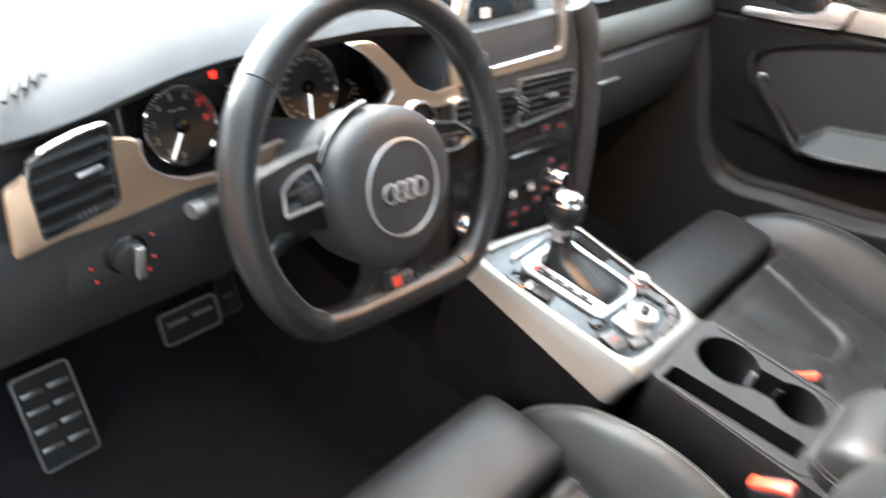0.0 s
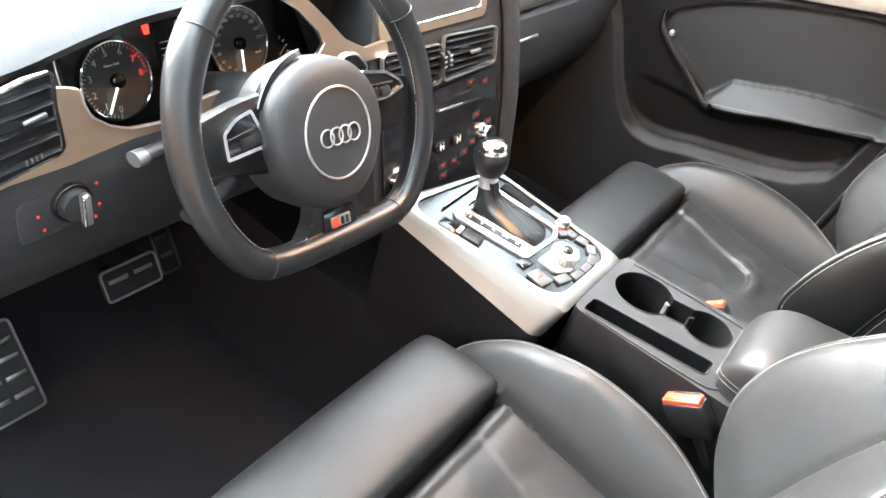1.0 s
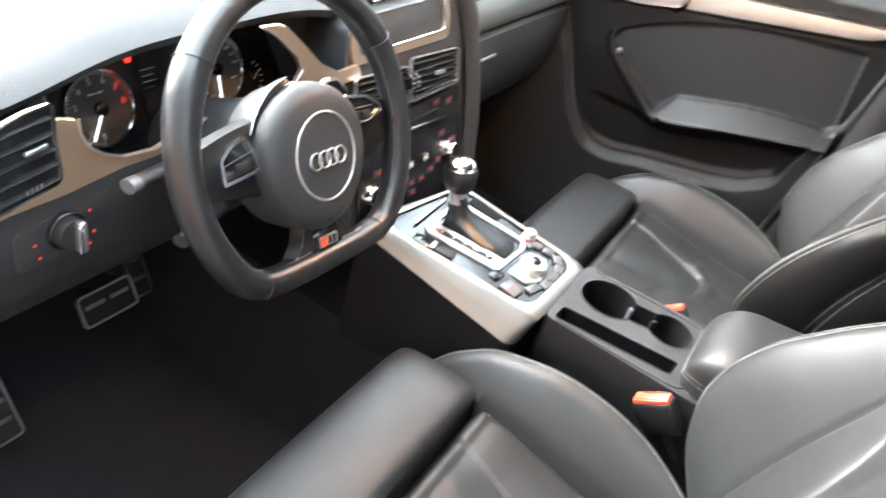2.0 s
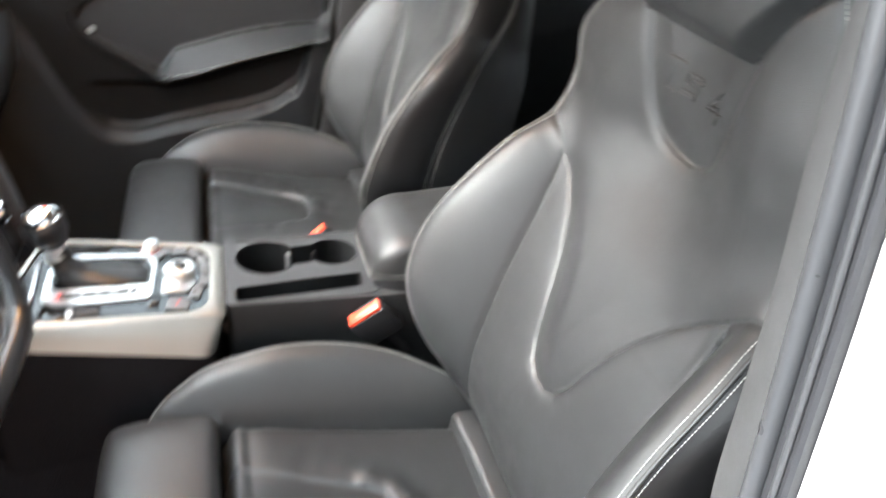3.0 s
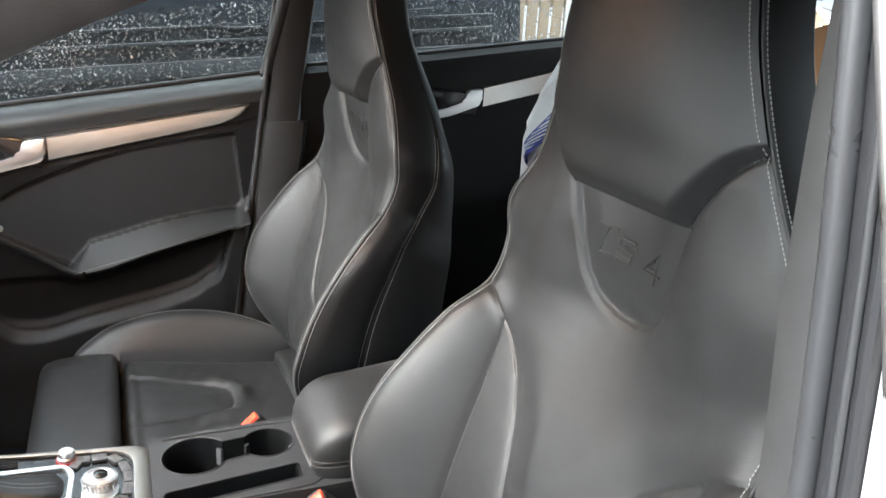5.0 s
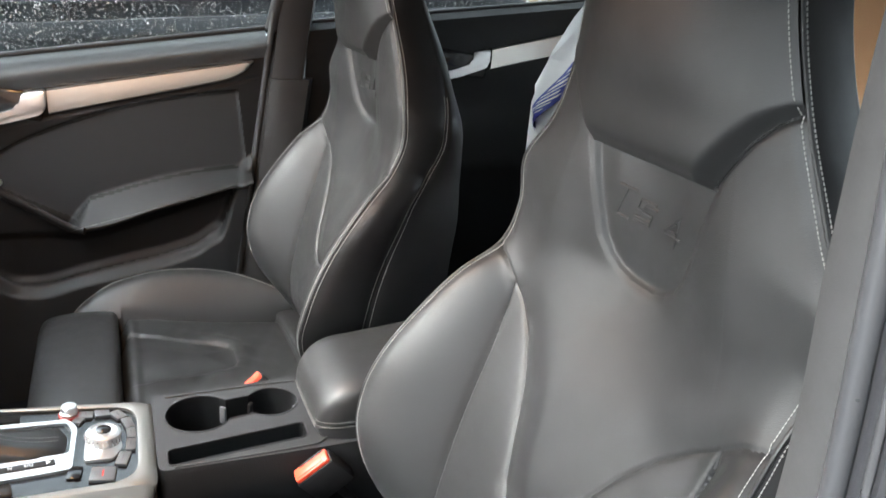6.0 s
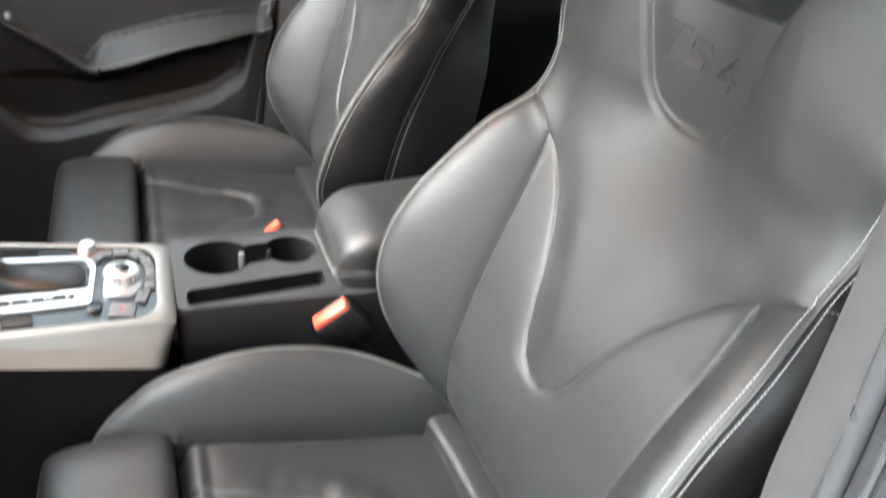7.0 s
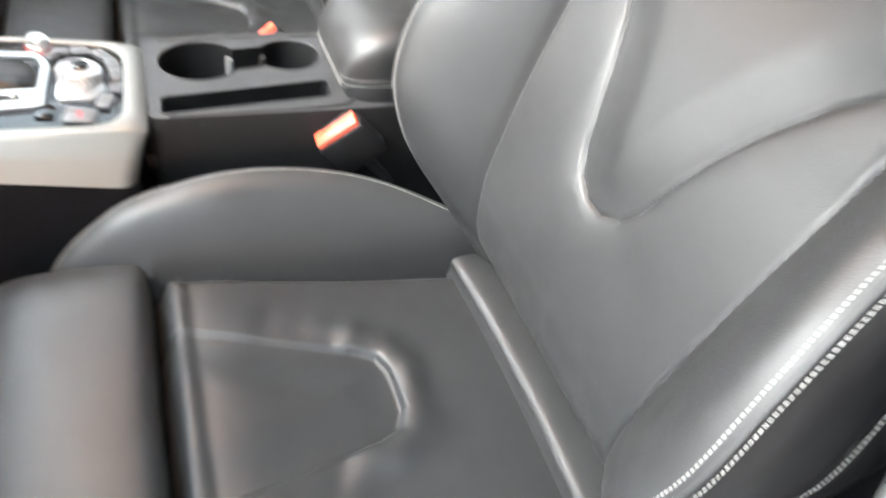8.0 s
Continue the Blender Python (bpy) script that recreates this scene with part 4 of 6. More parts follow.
    for yy in ys:
        tip = max(0.0, (0.02 - yy) / 0.075)
        a, b = inlay_top(yy), inlay_low(yy)
        b = b + (a - b) * (1 - math.sqrt(max(0, 1 - tip ** 2.2))) if tip > 0 else b
        rows.append([Vector((0.6835 + dx, yy, zz)) - Vector(o) for dx, zz in ((0.006, a), (0.0, a - 0.003), (-0.002, 0.5 * (a + b)), (0.0, b + 0.003 * (a - b > 0.007)), (0.006, b))])
    part("inlay", rings(rows, closed=False, caps=False), SKYLIT_ALU, door, "brushed aluminium inlay")
    # opening handle
    face = Matrix(((0, 0, -1, 0.687), (-1, 0, 0, 0), (0, 1, 0, 0), (0, 0, 0, 1)))
    pull = rounded([(-0.50, 0.884), (-0.40, 0.905), (-0.333, 0.922), (-0.322, 0.932), (-0.318, 0.968), (-0.358, 0.963), (-0.366, 0.936), (-0.41, 0.921), (-0.50, 0.902)], 0.008, 3)
    part("handle", plate(pull, 0.013, Matrix.Translation(-Vector(o)) @ face, 0.004), SATIN, door, "silver door opening lever")
    part("handle_bowl", block(Vector((0.687, 0.40, 0.945)) - Vector(o), (0.012, 0.15, 0.052), 0.012, turned(9)), GLOSS, door)
    row = [Vector((0.633 + 0.006 * f, 0.295 - 0.31 * f, 0.710 + 0.073 * f)) - Vector(o) for f in np.linspace(0, 1, 30)]
    stitches(row, THREAD_DARK, door)
    part("stud", spun([(0.0, 0.006), (0.004, 0.006), (0.006, 0.004), (0.007, 0)], Vector((0.684, 0.414, 0.795)) - Vector(o), turned(0, -90), 14), SATIN, door, "small silver stud")
    # window frame and sill seal
    part("sill_seal", tube([Vector((0.706, yy, 1.022 + 0.139 * (0.385 - yy) + 0.003)) - Vector(o) for yy in (0.95, 0.4, -0.09)], 0.006, 0.005), HARD, door)
    part("window_frame", tube([Vector((0.69, -0.092, 1.088)) - Vector(o), Vector((0.672, -0.118, 1.20)) - Vector(o), Vector((0.645, -0.14, 1.32)) - Vector(o)], 0.012, 0.014, up=(0, 1, 0)), HARD, door)
    rows = [[Vector((0.724, 0.98, 0.92)), Vector((0.724, 0.45, 1.0)), Vector((0.724, -0.09, 1.075))], [Vector((0.69, 0.62, 1.04)), Vector((0.69, 0.35, 1.15)), Vector((0.69, -0.11, 1.19))], [Vector((0.65, 0.35, 1.19)), Vector((0.645, 0.2, 1.27)), Vector((0.645, -0.135, 1.31))]]
    pane = part("window_pane", rings([[p - Vector(o) for p in r] for r in rows], closed=False, caps=False), TINTED, door, "rain-spotted side window", smooth=False)
    pane.visible_shadow = False
    so = pane.modifiers.new("thick", "SOLIDIFY")
    so.thickness, so.offset = 0.004, 0
    outer = part("outer_skin", rings([[Vector((x, yy, zz)) - Vector(o) for yy in (1.0, 0.4, -0.1)] for x, zz in ((0.83, 0.3), (0.86, 0.6), (0.83, 0.85), (0.775, 0.92))], closed=False, caps=False), PAINT, door)
    return door


front_door()


def rear_door():
    door = thing("door_right_rear", "black rear passenger door panel with silver inlay", "door", (0.72, -0.7, 0.35), kind="structure")
    o = Vector((0.72, -0.7, 0.35))
    rows = []
    for y in np.linspace(-0.16, -1.15, 24):
        b = belt_line(y)
        rows.append([Vector((x, y, z)) - o for x, z in ((0.725, b - 0.002), (0.70, b), (0.684, b - 0.012), (0.678, b - 0.04), (0.684, b - 0.075), (0.690, b - 0.13), (0.690, b - 0.25), (0.665, b - 0.33), (0.665, b - 0.36), (0.69, b - 0.42), (0.685, 0.35))])
    part("panel", rings(rows, closed=False, caps=False), DOOR_PLASTIC, door)
    rows = []
    for y in np.linspace(-0.578, -1.05, 16):
        a = 1.066 + 0.235 * (-0.575 - y) * 0.9
        rows.append([Vector((0.679 + dx, y, z)) - o for dx, z in ((0.008, a), (0.0, a - 0.003), (0.0, a - 0.043), (0.008, a - 0.046))])
    part("inlay", rings(rows, closed=False, caps=False), SKYLIT_ALU, door, "brushed aluminium inlay")
    face = Matrix(((0, 0, -1, 0.686), (-1, 0, 0, 0), (0, 1, 0, 0), (0, 0, 0, 1)))
    pull = rounded([(0.40, 0.985), (0.50, 1.004), (0.562, 1.024), (0.572, 1.034), (0.574, 1.064), (0.536, 1.058), (0.530, 1.034), (0.49, 1.020), (0.40, 1.0)], 0.008, 3)
    part("handle", plate(pull, 0.013, Matrix.Translation(-o) @ face, 0.004), SATIN, door, "silver door opening lever")
    part("handle_bowl", block(Vector((0.684, -0.49, 1.035)) - o, (0.012, 0.16, 0.05), 0.012, turned(8)), GLOSS, door)
    part("sill_seal", tube([Vector((0.708, y, belt_line(y) + 0.003)) - o for y in (-0.16, -0.6, -1.1)], 0.006, 0.005), HARD, door)
    pane = part("window_pane", rings([[p - o for p in r] for r in ([Vector((0.724, -0.16, 1.085)), Vector((0.724, -1.1, 1.19))], [Vector((0.68, -0.17, 1.2)), Vector((0.68, -1.1, 1.25))], [Vector((0.645, -0.18, 1.31)), Vector((0.63, -1.05, 1.31))])], closed=False, caps=False), TINTED, door, "rain-spotted side window", smooth=False)
    pane.visible_shadow = False
    so = pane.modifiers.new("thick", "SOLIDIFY")
    so.thickness, so.offset = 0.004, 0
    part("outer_skin", rings([[Vector((x, yy, zz)) - o for yy in (-0.12, -0.7, -1.2)] for x, zz in ((0.83, 0.3), (0.86, 0.6), (0.83, 0.88), (0.775, 0.98))], closed=False, caps=False), PAINT, door)


rear_door()


def far_pillar():
    pil = thing("centre_pillar_right", "centre pillar trim between the side windows, darkened for shade", "pillar", (0.68, -0.13, 0.35), kind="structure")
    o = Vector((0.68, -0.13, 0.35))
    rows = []
    for z in np.linspace(0.99, 1.34, 12):
        y0, x0 = -0.092 - 0.13 * (z - 1.06), 0.678 - 0.10 * max(0, z - 1.08)
        rows.append([Vector((x, y, z)) - o for x, y in ((x0 + 0.03, y0), (x0, y0 - 0.006), (x0 - 0.012, y0 - 0.03), (x0 - 0.008, y0 - 0.066), (x0 + 0.03, y0 - 0.08))])
    part("upper_trim", rings(rows), SHADED_TRIM, pil)
    rows = []
    for z in np.linspace(0.35, 0.995, 14):
        y0 = -0.03 - 0.13 * (z - 0.6)
        rows.append([Vector((x, y, z)) - o for x, y in ((0.70, y0), (0.672, y0 - 0.006), (0.655, y0 - 0.03), (0.658, y0 - 0.08), (0.70, y0 - 0.10))])
    part("lower_trim", rings(rows), SHADED_TRIM, pil)
    part("seal", tube([Vector((0.690, -0.02 - 0.138 * (z - 0.565), z)) - o for z in (0.4, 0.7, 1.0, 1.09)], 0.007, 0.007, up=(0, 1, 0)), RUBBER, pil)
    part("seal", tube([Vector((0.680, -0.086 - 0.14 * (z - 1.06), z)) - o for z in (1.06, 1.2, 1.33)], 0.006, 0.006, up=(0, 1, 0)), RUBBER, pil)


far_pillar()

# ---- rear of the cabin ----


def rear_bench():
    seat = thing("rear_bench", "dark leather rear bench seat in shadow", "car seat", (0, -1.0, 0.3))
    o = Vector((0, -1.0, 0.3))
    rows = []
    for x in np.linspace(-0.64, 0.64, 15):
        dip = 0.02 * math.cos(x * 2 * math.pi / 0.64)
        rows.append([Vector((x, y, z - (dip if z > 0.4 else 0))) - o for y, z in ((-0.62, 0.32), (-0.60, 0.50), (-0.63, 0.56), (-0.8, 0.56), (-1.02, 0.53), (-1.08, 0.60), (-1.16, 0.85), (-1.2, 0.97), (-1.26, 0.98), (-1.32, 0.9), (-1.3, 0.35))])
    part("bench", rings(rows), LEATHER, seat)
    for x in (-0.37, 0.37):
        part("headrest", block(Vector((x, -1.24, 1.05)) - o, (0.26, 0.08, 0.14), 0.035, steps=4), LEATHER, seat)


rear_bench()


def carrier_bag():
    bag = thing("carrier_bag", "crumpled white plastic carrier bag with blue print", "bag", (0.42, -0.70, 0.53))
    rows = []
    for z, r in ((0.0, 0.12), (0.08, 0.14), (0.2, 0.15), (0.34, 0.158), (0.46, 0.17), (0.56, 0.13), (0.62, 0.08), (0.66, 0.05)):
        row = []
        for i in range(28):
            a = 2 * math.pi * i / 28
            w = r * (1 + 0.10 * math.sin(a * 5 + z * 14) + 0.06 * math.sin(a * 11 - z * 23))
            row.append((w * math.cos(a) * 0.95, w * math.sin(a) * 0.75, z + 0.015 * math.sin(a * 3)))
        rows.append(row)
    part("sack", rings(rows), BAG, bag, sharp=25)
    # printed band with its characters reduced to plain bars
    zs, rs = (0.0, 0.08, 0.2, 0.34, 0.46, 0.56, 0.62, 0.66), (0.12, 0.14, 0.15, 0.158, 0.17, 0.13, 0.08, 0.05)

    def skin(deg, z, lift):
        a = radians(deg)
        w = np.interp(z, zs, rs) * (1 + 0.10 * math.sin(a * 5 + z * 14) + 0.06 * math.sin(a * 11 - z * 23)) + lift
        return Vector((w * math.cos(a) * 0.95, w * math.sin(a) * 0.75, z + 0.015 * math.sin(a * 3)))

    def band(name, s0, s1, c0, c1, lift, mat):
        rows = []
        for s in np.linspace(s0, s1, max(3, int((s1 - s0) * 40))):
            rows.append([skin(74 + 52 * s + c, 0.42 + 0.18 * s + 0.0016 * c, lift) for c in np.linspace(c0, c1, 6)])
        part(name, rings(rows, closed=False, caps=False), mat, bag)
    band("print_band", -0.05, 1.0, -22, 20, 0.005, BLUE)
    for s, w, c0, c1 in ((0.03, 0.07, -14, 13), (0.15, 0.035, -15, 14), (0.24, 0.03, -4, 13), (0.31, 0.045, -14, 13), (0.41, 0.035, -14, 7), (0.50, 0.03, -15, 13), (0.58, 0.055, -14, 14), (0.69, 0.03, -15, 14), (0.77, 0.05, -12, 13), (0.88, 0.04, -14, 11)):
        band("print_bar", s, s + w, c0, c1, 0.008, BAG)


carrier_bag()
card = thing("cardboard_box", "open tan cardboard box behind the driver's seat", "box", (-0.28, -0.78, 0.56))
for c, s, t in (((0, 0, 0.25), (0.30, 0.006, 0.50), 0), ((0.15, -0.13, 0.25), (0.006, 0.26, 0.50), 0), ((-0.15, -0.13, 0.25), (0.006, 0.26, 0.50), 0), ((0, -0.26, 0.25), (0.30, 0.006, 0.5), 0), ((0, -0.13, 0.005), (0.30, 0.26, 0.006), 0)):
    part("side", block(c, s, 0.001), CARD, card)
part("flap", block((0.245, 0.0, 0.585), (0.20, 0.006, 0.20), 0.001, turned(8, 22, 10)), CARD, card)

# ---- centre console ----


def deck(y):
    """Height of the console's top."""
    return 0.655 + max(0.0, 0.1 * (y - 0.2))


def centre_console():
    con = thing("centre_console", "black centre console with brushed silver surround", "console", (0, 0.2, 0.45))
    o = Vector((0, 0.2, 0.45))
    # rear body round the cup holders, with two cups and a tray cut in

    def spot(x, y, z):
        return Vector((x, y, z)) - o
    bm = bmesh.new()
    lip = rounded([(-0.088, -0.34), (0.095, -0.34), (0.092, -0.03), (0.088, 0.188), (-0.082, 0.188), (-0.088, -0.03)], 0.012, 4)
    joined = [(0.030 + 0.044 * math.cos(a), 0.130 + 0.044 * math.sin(a)) for a in np.radians(np.linspace(-57, 237, 36))]
    joined += [(0.0075, 0.080)] + [(0.034 + 0.036 * math.cos(a), 0.034 + 0.036 * math.sin(a)) for a in np.radians(np.linspace(130, 410, 32))] + [(0.0555, 0.080)]
    tray = rounded([(-0.060, 0.004), (-0.026, 0.002), (-0.042, 0.176), (-0.076, 0.177)], 0.008, 4)
    # top face with openings through a fill of the three outlines
    edges = []
    for outline in (lip, joined, tray):
        vs = [bm.verts.new(spot(x, y, 0.655)) for x, y in outline]
        edges += [bm.edges.new((vs[i], vs[(i + 1) % len(vs)])) for i in range(len(vs))]
    bmesh.ops.triangle_fill(bm, use_beauty=True, edges=edges)
    part("deck", bm, SOFT, con, smooth=False)
    rows = [[spot(x, y, z) for x, y in (lip if f == 1 else [(a * f, b) for a, b in lip])] for f, z in ((1, 0.655), (1.04, 0.648), (1.12, 0.60), (1.22, 0.50), (1.25, 0.40))]
    # Sides, cups and tray go darker than the deck, their shade painted in.
    part("body", rings(rows, caps=False), DOOR_PLASTIC, con)
    part("cup_holder", rings([[spot(0.032 + (x - 0.032) * f, 0.085 + (y - 0.085) * f, z) for x, y in joined] for f, z in ((1.0, 0.655), (0.985, 0.651), (0.94, 0.60), (0.90, 0.565))] + [[spot(0.032, 0.085, 0.565)] * len(joined)], caps=False), DOOR_PLASTIC, con, "double cup holder")
    for x, y, rz, mat in ((0.050, 0.097, 40, STALK_END), (0.050, 0.060, -40, HARD), (0.026, 0.0025, 12, STALK_END)):
        part("cup_clip", block(spot(x, y, 0.634), (0.010, 0.005, 0.026), 0.002, turned(0, 0, rz)), mat, con, "small sprung clip")
    bead = curve([(0.081, 0.17, 0.6557), (0.080, 0.02, 0.6557), (0.073, -0.013, 0.6557), (0.05, -0.021, 0.6557), (-0.05, -0.021, 0.6557), (-0.074, -0.013, 0.6557), (-0.081, 0.02, 0.6557), (-0.080, 0.17, 0.6557)], 6)
    part("deck_bead", tube([spot(*p) for p in bead], 0.0016, n=8), SOFT, con)
    part("tray", rings([[spot(-0.052 + (x + 0.052) * f, 0.09 + (y - 0.09) * f, z) for x, y in tray] for f, z in ((1.0, 0.655), (0.98, 0.651), (0.94, 0.595))] + [[spot(-0.052, 0.09, 0.595)] * len(tray)], caps=False), DOOR_PLASTIC, con, "narrow oddments tray")
    part("tray_edge", tube([spot(x, y, 0.6555) for x, y in tray], 0.0011, n=6, closed=True), SOFT, con)
    part("cup_edge", tube([spot(x, y, 0.6555) for x, y in joined], 0.0012, n=6, closed=True), SOFT, con)
    # silver surround: a ring about the black panel, its flanks falling outwards
    outer = rounded([(-0.104, 0.190), (0.080, 0.187), (0.083, 0.43), (-0.128, 0.47)], 0.014, 5)
    inner = rounded([(-0.090, 0.210), (0.068, 0.207), (0.074, 0.425), (-0.117, 0.452)], 0.034, 5)
    flank = rounded([(-0.128, 0.204), (0.100, 0.200), (0.104, 0.43), (-0.138, 0.48)], 0.022, 5)
    rows = [[spot(x, y, deck(y) - d * (1 - 2.1 * max(0.0, y - 0.2))) for x, y in out] for out, d in ((inner, 0.003), (inner, -0.001), ([(0.9 * a + 0.1 * b, 0.9 * c + 0.1 * d2) for (a, c), (b, d2) in zip(inner, outer)], -0.002), ([(0.25 * a + 0.75 * b, 0.25 * c + 0.75 * d2) for (a, c), (b, d2) in zip(inner, outer)], -0.001), (outer, 0.004), ([(0.5 * a + 0.5 * b, 0.5 * c + 0.5 * d2) for (a, c), (b, d2) in zip(outer, flank)], 0.024), (flank, 0.048))]
    part("surround", rings(rows, caps=False), ALU, con, "brushed aluminium surround")
    part("flank", rings([[spot(x, y, deck(y) - 0.048 * (1 - 2.1 * max(0.0, y - 0.2))) for x, y in flank], [spot(1.03 * x, y, 0.50) for x, y in flank], [spot(1.1 * x, y, 0.38) for x, y in flank]], caps=False), CARPET, con)
    top = [Vector((x, y, 0)) for x, y in shrunk(inner, 0.0)]
    bm = bmesh.new()
    f = bm.faces.new([bm.verts.new(spot(p.x, p.y, deck(p.y) - 0.003)) for p in top])
    part("panel", bm, GLOSS, con, smooth=False)
    tilt = turned(5.7)

    def on(x, y, up=0.0):
        return spot(x, y, deck(y) - 0.003 + up)
    # gear gate
    g_out = rounded([(-0.060, 0.281), (0.026, 0.277), (0.046, 0.288), (0.038, 0.410), (-0.066, 0.409), (-0.079, 0.394)], 0.007, 3)
    g_in = rounded([(-0.028, 0.285), (0.020, 0.283), (0.038, 0.290), (0.030, 0.403), (-0.036, 0.402), (-0.046, 0.396)], 0.005, 3)
    m = Matrix.Translation(on(0, 0.345)) @ tilt @ Matrix.Translation((0, -0.345, 0))
    part("gate", frame_plate(g_out, g_in, 0.004, m), SATIN, con, "silver gear gate")
    part("gate_scale", block(on(-0.0525, 0.343, 0.0045), (0.0105, 0.090, 0.0012), 0.0003, tilt @ turned(0, 0, 10)), HARD, con, "dark selector scale with pale characters")
    for i, mark in enumerate(("P", "R", "N", "D/S")):
        letters(mark, 0.0068, Matrix.Translation(on(-0.0595 + 0.0036 * i, 0.381 - 0.0185 * i, 0.0058)) @ tilt @ turned(0, 0, 100), WHITE, con, "selector_mark")
    part("gate_mark", plate([(-0.003, -0.002), (0.003, -0.002), (0, 0.003)], 0.0006, Matrix.Translation(on(-0.0455, 0.306, 0.0054)) @ tilt @ turned(0, 0, 190)), WHITE, con)
    part("gate_lamp", block(on(-0.061, 0.389, 0.0052), (0.004, 0.004, 0.0008), 0.0, tilt), RED_LIT, con)
    rows = []
    for h, sx, sy, y0 in ((0.0, 0.034, 0.057, 0.345), (0.004, 0.033, 0.054, 0.347), (0.008, 0.029, 0.043, 0.357), (0.012, 0.023, 0.030, 0.370), (0.018, 0.017, 0.019, 0.383), (0.028, 0.0130, 0.0140, 0.390), (0.044, 0.0120, 0.0125, 0.393)):
        row = []
        for i in range(32):
            a = 2 * math.pi * i / 32
            c, s = math.cos(a), math.sin(a)
            c, s = math.copysign(abs(c) ** 0.6, c), math.copysign(abs(s) ** 0.6, s)
            fold = 1 + (0.05 * math.sin(h * 420 + a) + 0.06 * math.sin(6 * a + h * 60)) * (0 < h < 0.03)
            row.append(on(-0.003 - 0.16 * h + sx * c * fold, y0 + sy * s * fold, h))
        rows.append(row)
    part("boot", rings(rows), LEATHER_WHEEL, con, "black leather gear lever boot")
    for dx in (-0.004, 0.004):
        stitches([on(dx - 0.003 - 0.006 * k, 0.296 + 0.079 * k, 0.0085 + 0.022 * k ** 2.4) for k in np.linspace(0, 1, 14)], THREAD_DARK, con)
    kt = Matrix.Translation(on(-0.012, 0.394, 0.042)) @ turned(-8)
    part("lever_neck", spun([(0.013, -0.01), (0.0125, 0.0), (0.014, 0.012), (0.016, 0.02)], kt.translation, kt.to_3x3().to_4x4(), 24), SATIN, con)
    part("lever_knob", spun([(0.014, 0.008), (0.019, 0.012), (0.0245, 0.024), (0.026, 0.036), (0.0255, 0.046), (0.022, 0.050)], kt.translation, kt.to_3x3().to_4x4(), 32), LEATHER_WHEEL, con, "black leather gear knob")
    part("knob_cap", spun([(0.0245, 0.045), (0.0235, 0.053), (0.019, 0.059), (0.012, 0.062), (0.0, 0.063)], kt.translation, kt.to_3x3().to_4x4(), 32), CHROME, con, "chrome cap of the gear knob")
    part("cap_badge", block(kt @ Vector((-0.004, -0.006, 0.062)), (0.012, 0.006, 0.002), 0.0008, turned(-8)), RED, con)
    # rotary control and its keys
    kx, ky = -0.006, 0.2475
    part("control_base", plate(rounded([(-0.040, -0.010), (-0.014, -0.023), (0.041, -0.006), (0.018, 0.020), (-0.040, 0.022)], 0.006, 4), 0.004, Matrix.Translation(on(kx, ky)) @ tilt, 0.0015), SATIN, con)
    part("control_knob", spun([(0.0205, 0.0), (0.0205, 0.010), (0.0195, 0.0125), (0.016, 0.0135), (0.0155, 0.012), (0.010, 0.0125), (0.0095, 0.014), (0.0, 0.0145)], on(kx, ky, 0.004), tilt, 36), SATIN, con, "silver rotary control knob")
    part("control_cap", spun([(0.0085, 0.013), (0.0085, 0.016), (0.007, 0.0172), (0.0, 0.0175)], on(kx, ky, 0.004), tilt, 24), GLOSS, con)
    for a in range(0, 360, 15):
        c, s = math.cos(radians(a)), math.sin(radians(a))
        part("knurl", block(on(kx + 0.0205 * c, ky + 0.0205 * s, 0.0095), (0.0016, 0.0016, 0.009), 0.0004, turned(5.7, 0, a)), CHROME, con)
    part("volume_knob", spun([(0.011, 0.0), (0.011, 0.006), (0.0095, 0.007), (0.0095, 0.014), (0.008, 0.0155), (0.0, 0.0158)], on(0.060, 0.288), tilt, 28), SATIN, con, "small silver volume knob")
    part("volume_ring", spun([(0.0125, 0.0), (0.0125, 0.002), (0.0112, 0.0022)], on(0.060, 0.288), tilt, 28), RED_DIM, con)
    for x, y, w, d, r in ((0.055, 0.268, 0.015, 0.017, -4), (0.057, 0.249, 0.015, 0.018, 6), (0.051, 0.230, 0.020, 0.014, 34), (0.031, 0.2185, 0.023, 0.012, 14), (0.007, 0.2155, 0.023, 0.011, 2), (-0.018, 0.2165, 0.024, 0.012, -4), (-0.046, 0.226, 0.026, 0.014, -14), (-0.074, 0.248, 0.026, 0.028, -8), (0.043, 0.277, 0.013, 0.012, -30)):
        key = part("key", block(on(x, y, 0.002), (w, d, 0.0045), 0.0010, tilt @ turned(0, 0, r)), KEY_GREY, con)
        part("legend", block(on(x, y, 0.0047), (w * 0.4, 0.0012, 0.0006), 0.0, tilt @ turned(0, 0, r)), RED_LIT if x == -0.074 else PILLAR, key)
    for i in range(2):
        part("brake_key", block(on(-0.102 + 0.010 * i, 0.388 - 0.034 * i, 0.003), (0.022, 0.030, 0.007), 0.003, tilt @ turned(0, 0, 10)), HARD if i else GLOSS, con)
    part("key_cap", block(on(-0.0975, 0.372, 0.0062), (0.018, 0.007, 0.003), 0.001, tilt @ turned(0, 0, 10)), SATIN, con)
    part("blank_key", block(on(-0.066, 0.278, 0.001), (0.024, 0.016, 0.005), 0.002, tilt @ turned(0, 0, -6)), GLOSS, con)
    for i in range(4):
        part("groove", block(on(0.066 - 0.005 * i, 0.37, 0.002), (0.0016, 0.055, 0.003), 0.0006, tilt), HARD, con)
